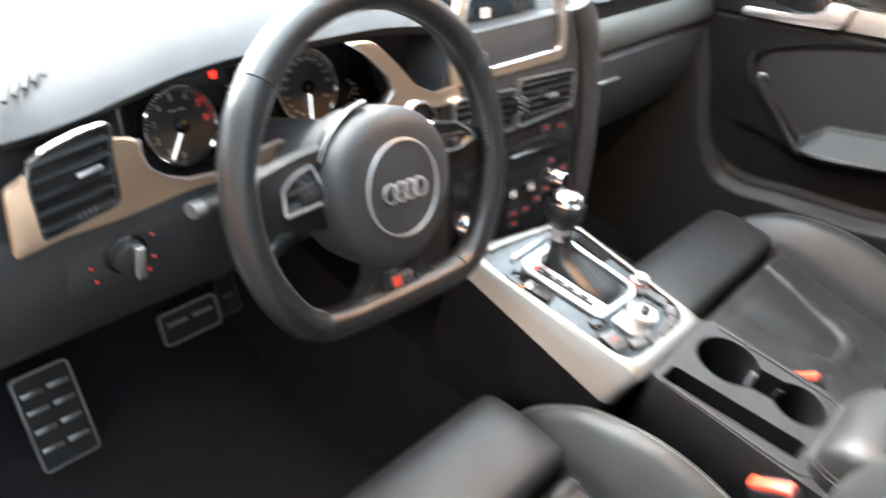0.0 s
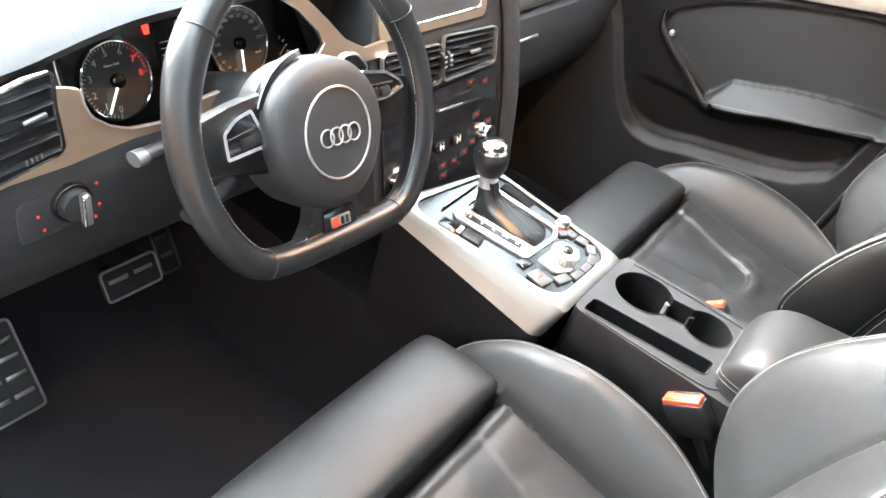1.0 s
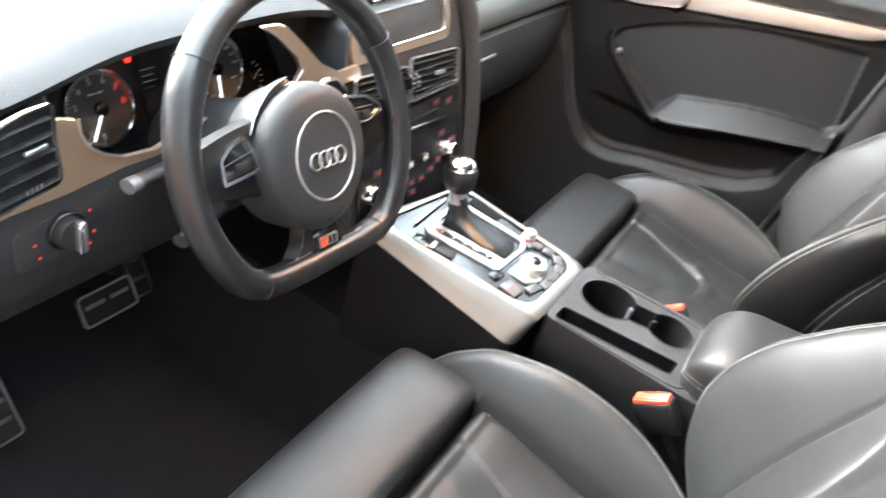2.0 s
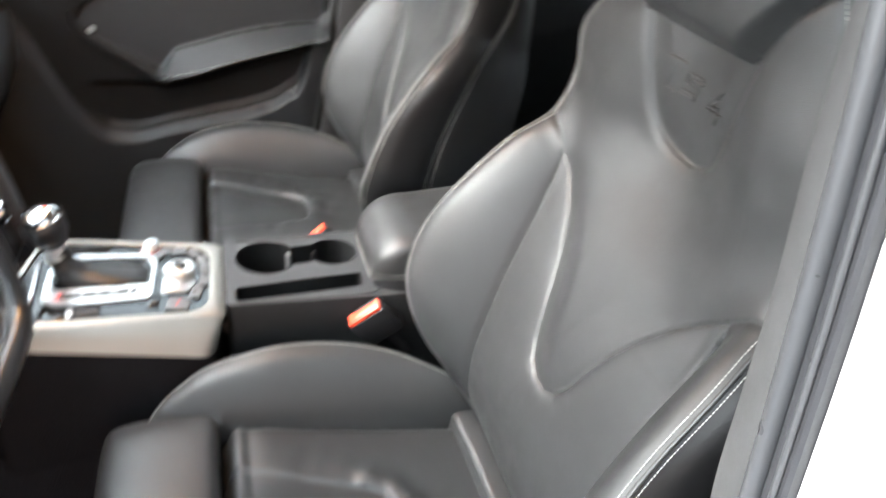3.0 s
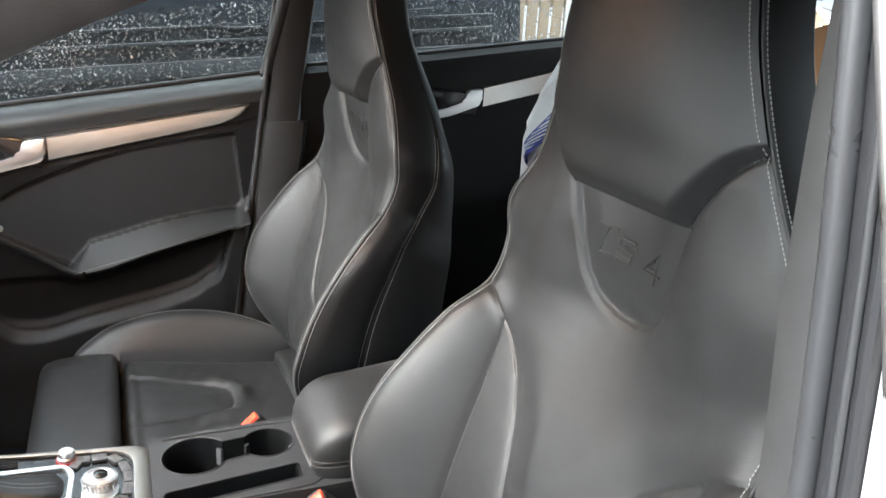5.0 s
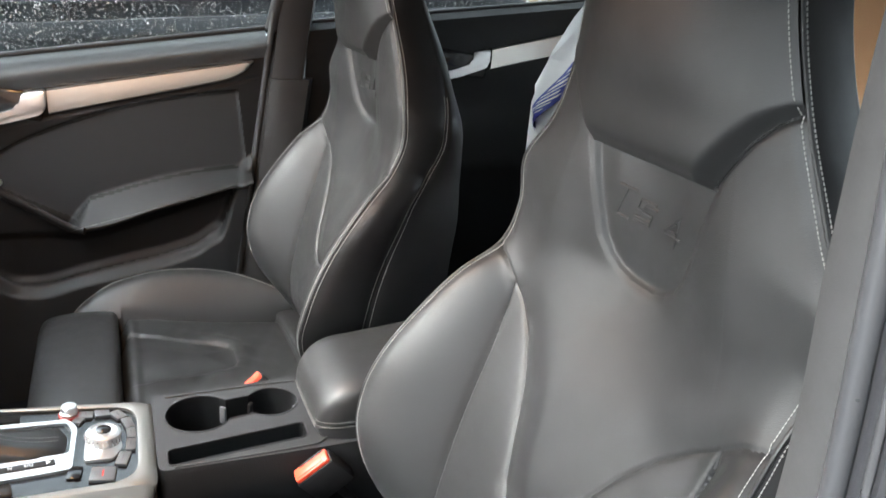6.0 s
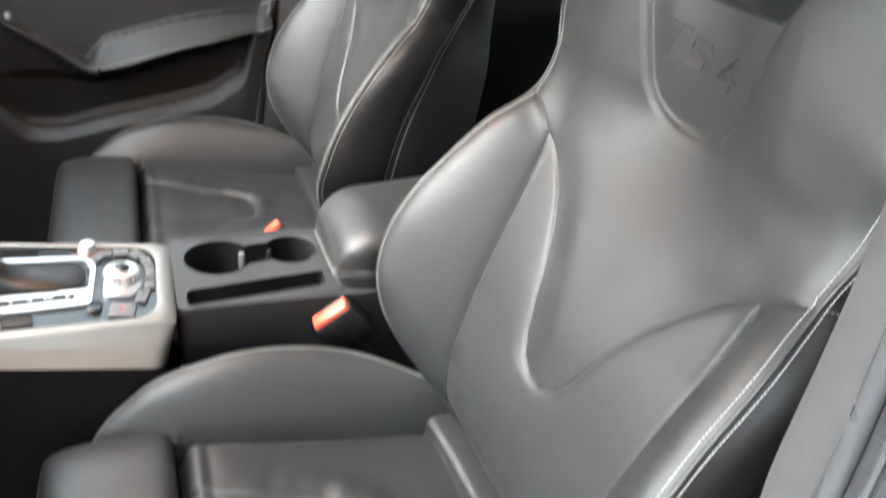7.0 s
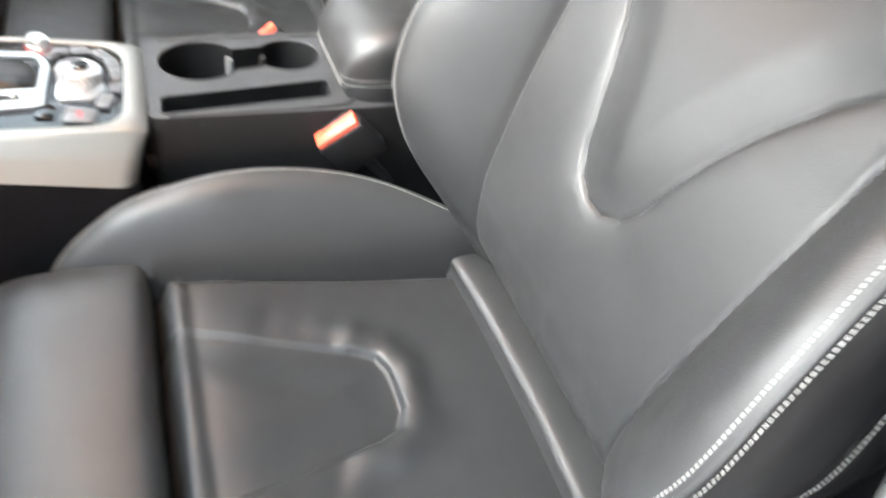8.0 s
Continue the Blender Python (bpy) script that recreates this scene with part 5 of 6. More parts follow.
    part("front_bar", block(on(-0.028, 0.421, 0.004), (0.096, 0.004, 0.004), 0.001, tilt @ turned(0, 0, 3)), SATIN, con)
    return con


centre_console()


def armrest():
    arm = thing("armrest", "black leather centre armrest with light stitching", "armrest", (0, -0.15, 0.64))

    def section(y):
        """Half width, foot and top of the padded lid at y, its nose rounded in front."""
        q = np.clip((y - 0.070) / 0.074, 0, 1)
        nose = max(0.0, 1 - q ** 2.6) ** 0.5
        return 0.083 * (0.68 + 0.32 * nose), 0.026 - 0.006 * q, 0.036 + (0.058 + 0.10 * (0.07 - min(y, 0.07))) * nose

    def ring(y):
        w, lo, hi = section(y)
        row = []
        for i in range(36):
            c, s = math.cos(2 * math.pi * i / 36), math.sin(2 * math.pi * i / 36)
            c, s = math.copysign(abs(c) ** 0.38, c), math.copysign(abs(s) ** 0.58, s)
            row.append((w * c, y, 0.5 * (lo + hi) + 0.5 * (hi - lo) * s))
        return row
    ys = list(np.linspace(-0.19, 0.070, 12)) + [0.070 + 0.074 * math.sin(a) for a in np.linspace(0.12, 1.55, 14)]
    part("pad", rings([ring(y) for y in ys]), LEATHER, arm, sharp=60)
    rows = []
    for y in ys:
        w, lo, hi = section(y)
        rows.append([(w * f, y - 0.004, z) for f, z in ((-0.93, lo - 0.030), (-1.0, lo - 0.012), (-0.98, lo + 0.012), (0.98, lo + 0.012), (1.0, lo - 0.012), (0.93, lo - 0.030))])
    part("lid_base", rings(rows), HARD, arm, "dark plastic underside")
    for dz in (0.011, 0.018):
        loop = []
        for y in ys:
            w, lo, hi = section(y)
            loop.append((-w * 1.004, y, lo + dz))
        wf = section(ys[-1])[0]
        loop += [(x, ys[-1] + 0.001, section(ys[-1])[1] + dz * 0.6) for x in np.linspace(-wf, wf, 8)]
        stitches(loop, THREAD, arm)
    stitches([(0.070, y, section(y)[2] - 0.006) for y in np.linspace(0.10, -0.18, 30)], THREAD, arm)
    part("hinge_base", block((0, -0.03, -0.03), (0.12, 0.24, 0.07), 0.01), SOFT, arm)


armrest()


def buckle(x, y, z, lean):
    """A buckle whose release button is centred at x, y, z, tilted up towards the rear."""
    tl = turned(-40, lean, 0)
    foot = Vector((x, y, z)) - tl @ Vector((0, 0, 0.119))
    b = thing("seat_belt_buckle", "black seat belt buckle with a red release button", "buckle", foot, group="front buckles")
    part("stalk", block(tl @ Vector((0, 0, 0.035)), (0.018, 0.012, 0.09), 0.004, tl), HARD, b)
    part("body", block(tl @ Vector((0, 0, 0.088)), (0.025, 0.056, 0.054), 0.006, tl), HARD, b)
    button = part("release_button", block(tl @ Vector((0, 0.0, 0.1155)), (0.0195, 0.050, 0.009), 0.003, tl), RED, b, "red release button")
    part("finger_dish", block(tl @ Vector((-0.002, 0.002, 0.1205)), (0.010, 0.038, 0.0012), 0.0005, tl), RED, button)
    part("slot", block(tl @ Vector((0.0075, -0.004, 0.1202)), (0.0028, 0.036, 0.0016), 0.0005, tl), HARD, button)


buckle(-0.107, 0.012, 0.645, -10)
buckle(0.112, 0.056, 0.640, 10)

# ---- steering wheel ----
WHEEL_TILT = 25.0


def steering_wheel():
    """Built flat (x right, y up, z towards the driver), then leant and turned a little."""
    wheel = thing("steering_wheel", "black leather flat-bottomed sports steering wheel with silver details", "steering wheel", (-0.350, 0.4235, 0.891))
    wheel.rotation_euler = (radians(90 - WHEEL_TILT), 0, 0)
    lean = turned(0, 0, -4)
    ring = []
    for i in range(96):
        a = 2 * math.pi * i / 96
        x, y = 0.1635 * math.cos(a), 0.1635 * math.sin(a)
        flat = -0.128
        if y < flat + 0.03:
            k = max(0.0, flat + 0.03 - y)
            y = flat + 0.03 - 0.03 * math.tanh(k / 0.03)
        ring.append(lean @ Vector((x, y + 0.008, -0.012)))
    rows = []
    k = len(ring)
    for i, p in enumerate(ring):
        d = (ring[(i + 1) % k] - ring[i - 1]).normalized()
        outw = d.cross(Vector((0, 0, 1)))
        ang = math.atan2(p.y, p.x)
        grip = 1 + 0.10 * math.exp(-((abs(ang - math.pi / 2) - 0.95) / 0.25) ** 2)
        rows.append([p + outw * 0.0150 * grip * math.cos(t) + Vector((0, 0, 0.0175 * grip * math.sin(t))) for t in (2 * math.pi * j / 16 for j in range(16))])
    cut = {int(96 * f) for f in (0.10, 0.40, 0.655, 0.845)}
    bounds = sorted(cut)
    segs = [(bounds[j], bounds[(j + 1) % 4] + (96 if j == 3 else 0)) for j in range(4)]
    for a, b in segs:
        part("rim", rings([rows[j % 96] for j in range(a, b + 1)], caps=False), LEATHER_WHEEL, wheel)
    for b in bounds:
        part("rim_joint", tube([q + (q - ring[b]) * 0.01 for q in rows[b]], 0.0011, n=6, closed=True), HARD, wheel)
    inner = [p + (Vector((0, 0.008, -0.012)) - p).normalized() * 0.0152 for p in ring]
    stitches([inner[j % 96] + Vector((0, 0, 0.006)) for j in range(96)], THREAD, wheel, pitch=0.0046, length=0.0034, r=0.00042)
    # airbag cover
    hub = lean @ Matrix.Translation((0, -0.005, -0.012))
    rows = []
    for f, z in ((0.96, -0.045), (1.0, -0.02), (1.0, 0.0), (0.975, 0.010), (0.92, 0.017), (0.80, 0.0215), (0.6, 0.0235), (0.3, 0.0245), (0.02, 0.025)):
        row = []
        for i in range(64):
            a = 2 * math.pi * i / 64
            r = 0.078 + 0.002 * math.cos(3 * (a + math.pi / 2))
            row.append(hub @ Vector((r * f * math.cos(a), r * f * math.sin(a), z)))
        rows.append(row)
    part("airbag_cover", rings(rows), SOFT, wheel, "round dark airbag cover")
    part("trim_ring", tube([hub @ Vector((0.0457 * math.cos(2 * math.pi * i / 64), 0.0457 * math.sin(2 * math.pi * i / 64), 0.0236)) for i in range(64)], 0.0014, n=8, closed=True), SATIN, wheel, "thin chrome ring")
    for j in range(4):
        cx = -0.0188 + 0.01255 * j
        part("emblem_ring", tube([hub @ Vector((cx + 0.0087 * math.cos(2 * math.pi * i / 32), 0.0087 * math.sin(2 * math.pi * i / 32) - 0.002, 0.0255 + 0.0005 * (j % 2))) for i in range(32)], 0.0010, n=8, closed=True), SATIN, wheel, "chrome ring of the emblem")
    # gloss strip over the cover's upper shoulder, with a bright edge
    arc = [radians(a) for a in np.linspace(150, 96, 18)]
    part("shoulder_strip", rings([[Vector((r * math.cos(a), r * math.sin(a) - 0.005, z)) for r, z in ((0.079, -0.024), (0.079, -0.012), (0.084, -0.015), (0.084, -0.024))] for a in arc]), GLOSS, wheel)
    part("shoulder_edge", tube([Vector((0.0845 * math.cos(a), 0.0845 * math.sin(a) - 0.005, -0.0145)) for a in arc], 0.0007, n=6), SATIN, wheel, "thin bright edge")
    # horizontal spokes with key pads
    faces = {-1: [(-0.124, 0.001), (-0.074, 0.002), (-0.076, 0.016), (-0.085, 0.041), (-0.106, 0.037), (-0.122, 0.027)], 1: [(0.066, 0.006), (0.108, 0.004), (0.135, 0.010), (0.130, 0.020), (0.108, 0.034), (0.070, 0.042)]}
    for s in (-1, 1):
        out = rounded([(0.055 * s, 0.047), (0.100 * s, 0.040), (0.158 * s, 0.028), (0.158 * s, -0.004), (0.140 * s, -0.018), (0.055 * s, -0.035)][::-s], 0.008, 3)
        part("spoke", plate(out, 0.020, lean @ Matrix.Translation((0, 0, -0.036)), 0.006), DOOR_PLASTIC, wheel)
        face = rounded(faces[s], 0.004, 4)
        m = Matrix.Translation((0, 0, -0.015))
        part("key_bezel", frame_plate(face, shrunk(face, 0.0034), 0.006, m), CHROME, wheel, "silver bezel round the wheel keys")
        part("key_pad", plate(shrunk(face, 0.0026), 0.0035, m, 0.0008), GLOSS, wheel)
        kx = -0.098 if s < 0 else 0.100
        part("scroll_key", block(m @ Vector((kx + 0.002, 0.012, 0.005)), (0.015, 0.011, 0.006), 0.0025), HARD, wheel)
        part("scroll_key", block(m @ Vector((kx - 0.013 * s, 0.013, 0.004)), (0.010, 0.012, 0.004), 0.0015), HARD, wheel)
        part("key_divider", block(m @ Vector((kx, 0.0215, 0.0038)), (0.036, 0.0010, 0.001), 0.0, turned(0, 0, -6 * s)), PILLAR, wheel)
    for s, pad in ((1, [(0.066, 0.030), (0.105, 0.028), (0.117, 0.036), (0.101, 0.056), (0.081, 0.0585), (0.069, 0.050)]), (-1, [(-0.117, 0.010), (-0.066, 0.010), (-0.069, 0.030), (-0.085, 0.040), (-0.105, 0.036)])):
        pad = rounded(pad, 0.006, 4)
        part("shift_paddle", plate(pad, 0.006, Matrix.Translation((0, 0, -0.046)), 0.0022), SATIN, wheel, "silver shift paddle behind the wheel")
        part("paddle_face", plate(shrunk(pad, 0.0035), 0.001, Matrix.Translation((0, 0, -0.0402)), 0.0), GLOSS, wheel)
    # broad lower spoke with a bright edge on each side
    half = [(0.034, -0.052), (0.031, -0.075), (0.036, -0.092), (0.052, -0.108), (0.070, -0.119), (0.062, -0.134)]
    web = [(-x, y) for x, y in half] + half[::-1]
    part("lower_spoke", plate(rounded(web, 0.006, 3), 0.020, lean @ Matrix.Translation((0, 0, -0.026)), 0.005), LEATHER_WHEEL, wheel)
    for s in (-1, 1):
        part("spoke_edge", tube([lean @ Vector((s * p.x, p.y, -0.007)) for p in curve([(x, y, 0) for x, y in half[:5]], 4)], 0.0007, n=6), SATIN, wheel, "thin bright spoke edge")
    part("badge_panel", plate(rounded([(-0.026, -0.112), (0.026, -0.112), (0.022, -0.084), (-0.022, -0.084)], 0.004, 3), 0.002, lean @ Matrix.Translation((0, 0, -0.006)), 0.0006), GLOSS, wheel)
    part("badge", block(lean @ Vector((0.0, -0.098, -0.003)), (0.028, 0.012, 0.003), 0.001, lean), SATIN, wheel, "small silver and red badge")
    part("badge_field", block(lean @ Vector((-0.009, -0.098, -0.0012)), (0.010, 0.010, 0.001), 0.0003, lean), RED, wheel)
    for dx in (0.001, 0.008):
        part("badge_mark", block(lean @ Vector((dx, -0.098, -0.0012)), (0.004, 0.008, 0.001), 0.0003, lean), HARD, wheel)
    part("column", spun([(0.055, -0.20), (0.055, -0.05), (0.05, -0.03)], (0, 0, 0), None, 32), HARD, wheel, "dark steering column shroud")
    return wheel


steering_wheel()


def stalk(name, label, pts, r, tip):
    st = thing(name, label, "stalk", pts[0])
    p = [Vector(q) - Vector(pts[0]) for q in pts]
    part("arm", tube(curve(p, 6), r, r * 0.75, 12), HARD, st)
    part("tip", tube([p[-1], p[-1] + (p[-1] - p[-2]).normalized() * 0.010, p[-1] + (p[-1] - p[-2]).normalized() * 0.013], r * 1.02, r * 0.8, 14), tip, st, "rounded end of the stalk")


stalk("indicator_stalk", "black indicator stalk with a pale grey end", [(-0.40, 0.53, 0.845), (-0.44, 0.535, 0.846), (-0.488, 0.53, 0.848)], 0.0095, STALK_END)
stalk("lower_stalk", "small black control stalk under the column", [(-0.40, 0.50, 0.80), (-0.44, 0.49, 0.797), (-0.462, 0.485, 0.797)], 0.009, HARD)

# ---- dashboard ----


def dash_profile(x):
    """Section of the dashboard (y, z) from the windscreen over the lip down to the footwell."""
    hood = math.exp(-(((x + 0.335) / 0.215) ** 4))
    mid = math.exp(-(((x - 0.035) / 0.17) ** 4))
    lip = 0.575 + 0.005 * hood + 0.03 * mid
    top = 0.942 + 0.031 * hood - 0.006 * mid
    face = 0.583 + 0.19 * hood
    return [(1.22, 0.92), (1.0, 0.945), (0.80, 0.955 + 0.02 * hood), (0.66, top + 0.006), (lip + 0.02, top), (lip, top - 0.010), (lip + 0.006, top - 0.022), (face, 0.915 if hood < 0.5 else 0.93), (face, 0.845 - 0.07 * hood), (0.575 + 0.03 * hood, 0.83 - 0.05 * hood), (0.572, 0.80 + 0.044 * hood), (0.60, 0.72), (0.66, 0.63), (0.80, 0.55), (1.05, 0.55)]


def dashboard():
    dash = thing("dashboard", "black soft dashboard with silver trim", "dashboard", (0, 0.8, 0.6))
    o = Vector((0, 0.8, 0.6))
    xs = np.linspace(-0.70, 0.70, 71)
    rows = [[Vector((x, y, z)) - o for y, z in dash_profile(x)] for x in xs]
    part("moulding", rings(rows), SOFT, dash)
    rows = [[Vector((x, y, z + 0.003)) - o for y, z in dash_profile(x)[:6]] for x in xs]
    rows = [[r[0] + Vector((0, 0, -0.01)), *r[:-1], r[-1] + Vector((0, -0.003, -0.002)), r[-1] + Vector((0, -0.001, -0.006))] for r in rows]
    part("upper_pad", rings(rows, closed=False, caps=False), DASH_TOP, dash, "soft grey dashboard top")
    # driver's fascia: aluminium trim from the side vent round the dials
    A = Matrix.Translation(Vector((-0.58, 0.552, 0.88)) - o) @ turned(82)
    trim_out = rounded([(-0.068, -0.034), (-0.033, -0.027), (0.024, -0.0265), (0.055, -0.0236), (0.088, -0.0206), (0.125, -0.0216), (0.24, -0.014), (0.37, -0.0166), (0.444, -0.0188), (0.479, -0.0193), (0.470, 0.0014), (0.430, -0.001), (0.3885, 0.0192), (0.357, 0.048), (0.3335, 0.0676), (0.317, 0.080), (0.281, 0.083), (0.3066, 0.068), (0.340, 0.0387), (0.3524, 0.020), (0.336, 0.0012), (0.2355, 0.003), (0.173, -0.002), (0.126, -0.0143), (0.0895, -0.0105), (0.0687, -0.0013), (0.0515, 0.0123), (0.046, 0.027), (0.0452, 0.041), (0.0274, 0.0457), (0.018, 0.046), (-0.045, 0.036), (-0.066, 0.026)], 0.005, 3)
    part("fascia_edge", tube([A @ Vector((x, y, 0.0062)) for x, y in ((0.0452, 0.041), (0.046, 0.027), (0.0515, 0.0123), (0.0687, -0.0013), (0.0895, -0.0105), (0.126, -0.0143), (0.173, -0.002), (0.2355, 0.003), (0.336, 0.0012), (0.3524, 0.020), (0.340, 0.0387), (0.3066, 0.068), (0.281, 0.083))], 0.0011, n=6), SATIN, dash, "thin bright line along the fascia")
    part("fascia", plate(trim_out, 0.006, A, 0.0015), REFLECTION_ALU, dash, "brushed aluminium fascia strip")
    # side vent
    v_out = rounded([(-0.046, -0.0235), (-0.035, -0.0225), (0.0175, -0.0125), (0.0225, -0.006), (0.0206, 0.036), (0.023, 0.060), (0.019, 0.0635), (-0.002, 0.062), (-0.030, 0.055), (-0.047, 0.046), (-0.051, 0.030)], 0.005, 4)
    vent = part("side_vent", frame_plate(v_out, shrunk(v_out, 0.0024), 0.003, A @ Matrix.Translation((0, 0, 0.0055))), CHROME, dash, "side air vent with a silver frame")
    part("vent_back", plate(shrunk(v_out, 0.002), 0.0065, A), GLOSS, vent)
    for i in range(5):
        part("slat", block(A @ Vector((-0.0145, -0.010 + 0.0145 * i, 0.007)), (0.064, 0.0022, 0.008), 0.001, A.to_3x3().to_4x4() @ turned(18, 0, 7)), DOOR_PLASTIC, vent)
    part("vent_slider", block(A @ Vector((-0.003, 0.0286, 0.013)), (0.022, 0.004, 0.005), 0.0015, A.to_3x3().to_4x4() @ turned(0, 0, 8)), SATIN, vent)
    for i in range(4):
        part("vent_mark", block(A @ Vector((-0.016 + 0.0045 * i, -0.0085 + 0.0008 * i, 0.0125)), (0.0012, 0.005, 0.001), 0.0, A.to_3x3().to_4x4()), PILLAR, vent)
    # demister slots in the top pad
    for i in range(7):
        part("demister_slat", block(Vector((-0.612 + 0.011 * i, 0.607 + 0.007 * i, 0.956)) - o, (0.0035, 0.030, 0.003), 0.0008, turned(6, 0, -30)), HARD, dash)
    # knee panel with the light switch
    part("knee_panel", rings([[Vector((x, y, z)) - o for x in np.linspace(-0.69, -0.14, 9)] for y, z in ((0.562, 0.852), (0.556, 0.83), (0.556, 0.79), (0.575, 0.73), (0.61, 0.67), (0.70, 0.60))], closed=False, caps=False), SOFT, dash)
    L = Matrix.Translation(Vector((-0.551, 0.555, 0.806)) - o) @ turned(86)
    sw = part("light_switch", spun([(0.0205, 0.0), (0.0200, 0.005), (0.019, 0.007), (0.017, 0.0055)], L.translation, L.to_3x3().to_4x4(), 32), GLOSS, dash, "round light switch with a silver grip")
    part("dial_knob", spun([(0.0165, 0.0), (0.0160, 0.012), (0.0145, 0.015), (0.0, 0.0155)], L.translation, L.to_3x3().to_4x4(), 32), HARD, sw)
    part("grip", block(L @ Vector((0.003, 0.0, 0.021)), (0.009, 0.034, 0.010), 0.003, L.to_3x3().to_4x4()), SATIN, sw)
    part("grip_face", block(L @ Vector((-0.0015, 0.0, 0.0255)), (0.003, 0.031, 0.003), 0.001, L.to_3x3().to_4x4()), CHROME, sw)
    part("switch_plate", plate(rounded([(-0.052, -0.03), (0.052, -0.018), (0.052, 0.026), (-0.052, 0.014)], 0.01, 4), 0.0015, L, 0.0006), SOFT, dash)
    for x, y in ((-0.034, -0.002), (-0.030, -0.018), (0.026, 0.012), (0.017, 0.000), (0.012, -0.012)):
        part("switch_legend", spun([(0.0016, 0.0), (0.0016, 0.0010)], L @ Vector((x, y, 0.004 if abs(x) > 0.02 else 0.020)), L.to_3x3().to_4x4(), 10), RED_DIM, dash)
    # dials
    D = Matrix.Translation(Vector((-0.36, 0.68, 0.86)) - o) @ turned(68)
    back = rounded([(-0.115, -0.080), (0.16, -0.072), (0.25, -0.056), (0.268, -0.03), (0.245, 0.03), (0.205, 0.066), (-0.085, 0.066), (-0.115, 0.03)], 0.02, 4)
    clu = part("dial_panel", plate(back, 0.004, D), GLOSS, dash, "dark instrument cluster with two round dials")
    wall = [[D @ Vector((x, y, 0.003)) for x, y in back], [D @ Vector((1.03 * x - 0.03 * (x < -0.05), 1.06 * y, 0.05)) for x, y in back], [D @ Vector((1.08 * x - 0.068 * (x < -0.05), 1.12 * y - 0.004, 0.095)) for x, y in back]]
    part("cluster_shroud", rings(wall, caps=False), SOFT, dash)
    part("cluster_rim", tube([D @ Vector((1.02 * x - 0.02 * (x < -0.05), 1.05 * y, 0.034)) for x, y in back], 0.0016, n=8, closed=True), SATIN, dash, "thin silver line round the dials")
    for cx, cy, r, nums, start, sweep, needle in ((-0.060, -0.0185, 0.041, ["0", "1", "2", "3", "4", "5", "6", "7", "8"], 263, -259, 239), (0.114, -0.0115, 0.044, ["0", "20", "40", "60", "80", "100", "120", "140", "160", "180", "200", "220", "240", "260", "300"], 267, -263, 267)):
        C = D @ Matrix.Translation((cx, cy, 0.005))
        dial = part("dial", spun([(r, 0.0), (r, 0.002), (0.0, 0.0022)], C.translation, C.to_3x3().to_4x4(), 48), DIAL, clu, "dark round dial with white figures")
        part("dial_ring", tube([C @ Vector(((r + 0.001) * math.cos(2 * math.pi * i / 60), (r + 0.001) * math.sin(2 * math.pi * i / 60), 0.004)) for i in range(60)], 0.0014, n=8, closed=True), CHROME, dial)
        k = len(nums)
        tach = k == 9
        for i, txt in enumerate(nums):
            a = radians(start + sweep * i / (k - 1))
            red = tach and i >= 7
            letters(txt, 0.0105 if tach else 0.0056, C @ Matrix.Translation((0.76 * r * math.cos(a), 0.76 * r * math.sin(a), 0.0030)), RED_DIM if red else DIAL_PRINT, dial)
        for i in range((k - 1) * 5 + 1):
            a = radians(start + sweep * i / ((k - 1) * 5))
            big = i % 5 == 0
            red = tach and i >= 33
            part("tick", block(C @ Vector(((0.93 if big else 0.945) * r * math.cos(a), (0.93 if big else 0.945) * r * math.sin(a), 0.0026)), (0.0055 if big else 0.0032, 0.0010 if big else 0.0006, 0.0006), 0.0, C.to_3x3().to_4x4() @ turned(0, 0, math.degrees(a))), RED_DIM if red else DIAL_PRINT, dial)
        a = radians(needle)
        d = Vector((math.cos(a), math.sin(a), 0))
        part("needle", tube([C @ (d * -0.006 + Vector((0, 0, 0.007))), C @ (d * r * 0.9 + Vector((0, 0, 0.006)))], 0.0013, 0.0008, 6), WHITE_LIT, dial, "white needle")
        part("needle_hub", spun([(0.008, 0.0), (0.0078, 0.008), (0.006, 0.0095), (0.0, 0.0098)], C.translation, C.to_3x3().to_4x4(), 24), GLOSS, dial)
    letters("km/h", 0.0045, D @ Matrix.Translation((0.142, -0.027, 0.0082)), WHITE, clu, "legend")
    letters("1/min x 1000", 0.0036, D @ Matrix.Translation((-0.062, -0.001, 0.0082)), WHITE, clu, "legend")
    part("warning_lamp", plate([(-0.003, -0.009), (0.003, -0.009), (0.0042, -0.001), (0.002, 0.009), (-0.002, 0.009), (-0.0042, -0.001)], 0.001, D @ Matrix.Translation((-0.0095, 0.031, 0.0055))), RED_LIT, clu, "lit red warning lamp")
    part("display", plate(rounded([(0.0, -0.055), (0.066, -0.055), (0.066, 0.045), (0.0, 0.045)], 0.004, 3), 0.001, D @ Matrix.Translation((0, 0, 0.0045))), SCREEN, clu)
    for i, w in enumerate((0.020, 0.016, 0.020, 0.014)):
        part("display_line", block(D @ Vector((0.004 + w / 2, 0.010 - 0.007 * i, 0.0062)), (w, 0.0010, 0.0005), 0.0, D.to_3x3().to_4x4()), DIAL_PRINT, clu)
    for i in range(7):
        a = radians(-60 + 20 * i)
        part("fuel_tick", block(D @ Vector((0.172 + 0.022 * math.cos(a), -0.036 + 0.022 * math.sin(a), 0.006)), (0.004, 0.0008, 0.0005), 0.0, D.to_3x3().to_4x4() @ turned(0, 0, math.degrees(a))), WHITE, clu)
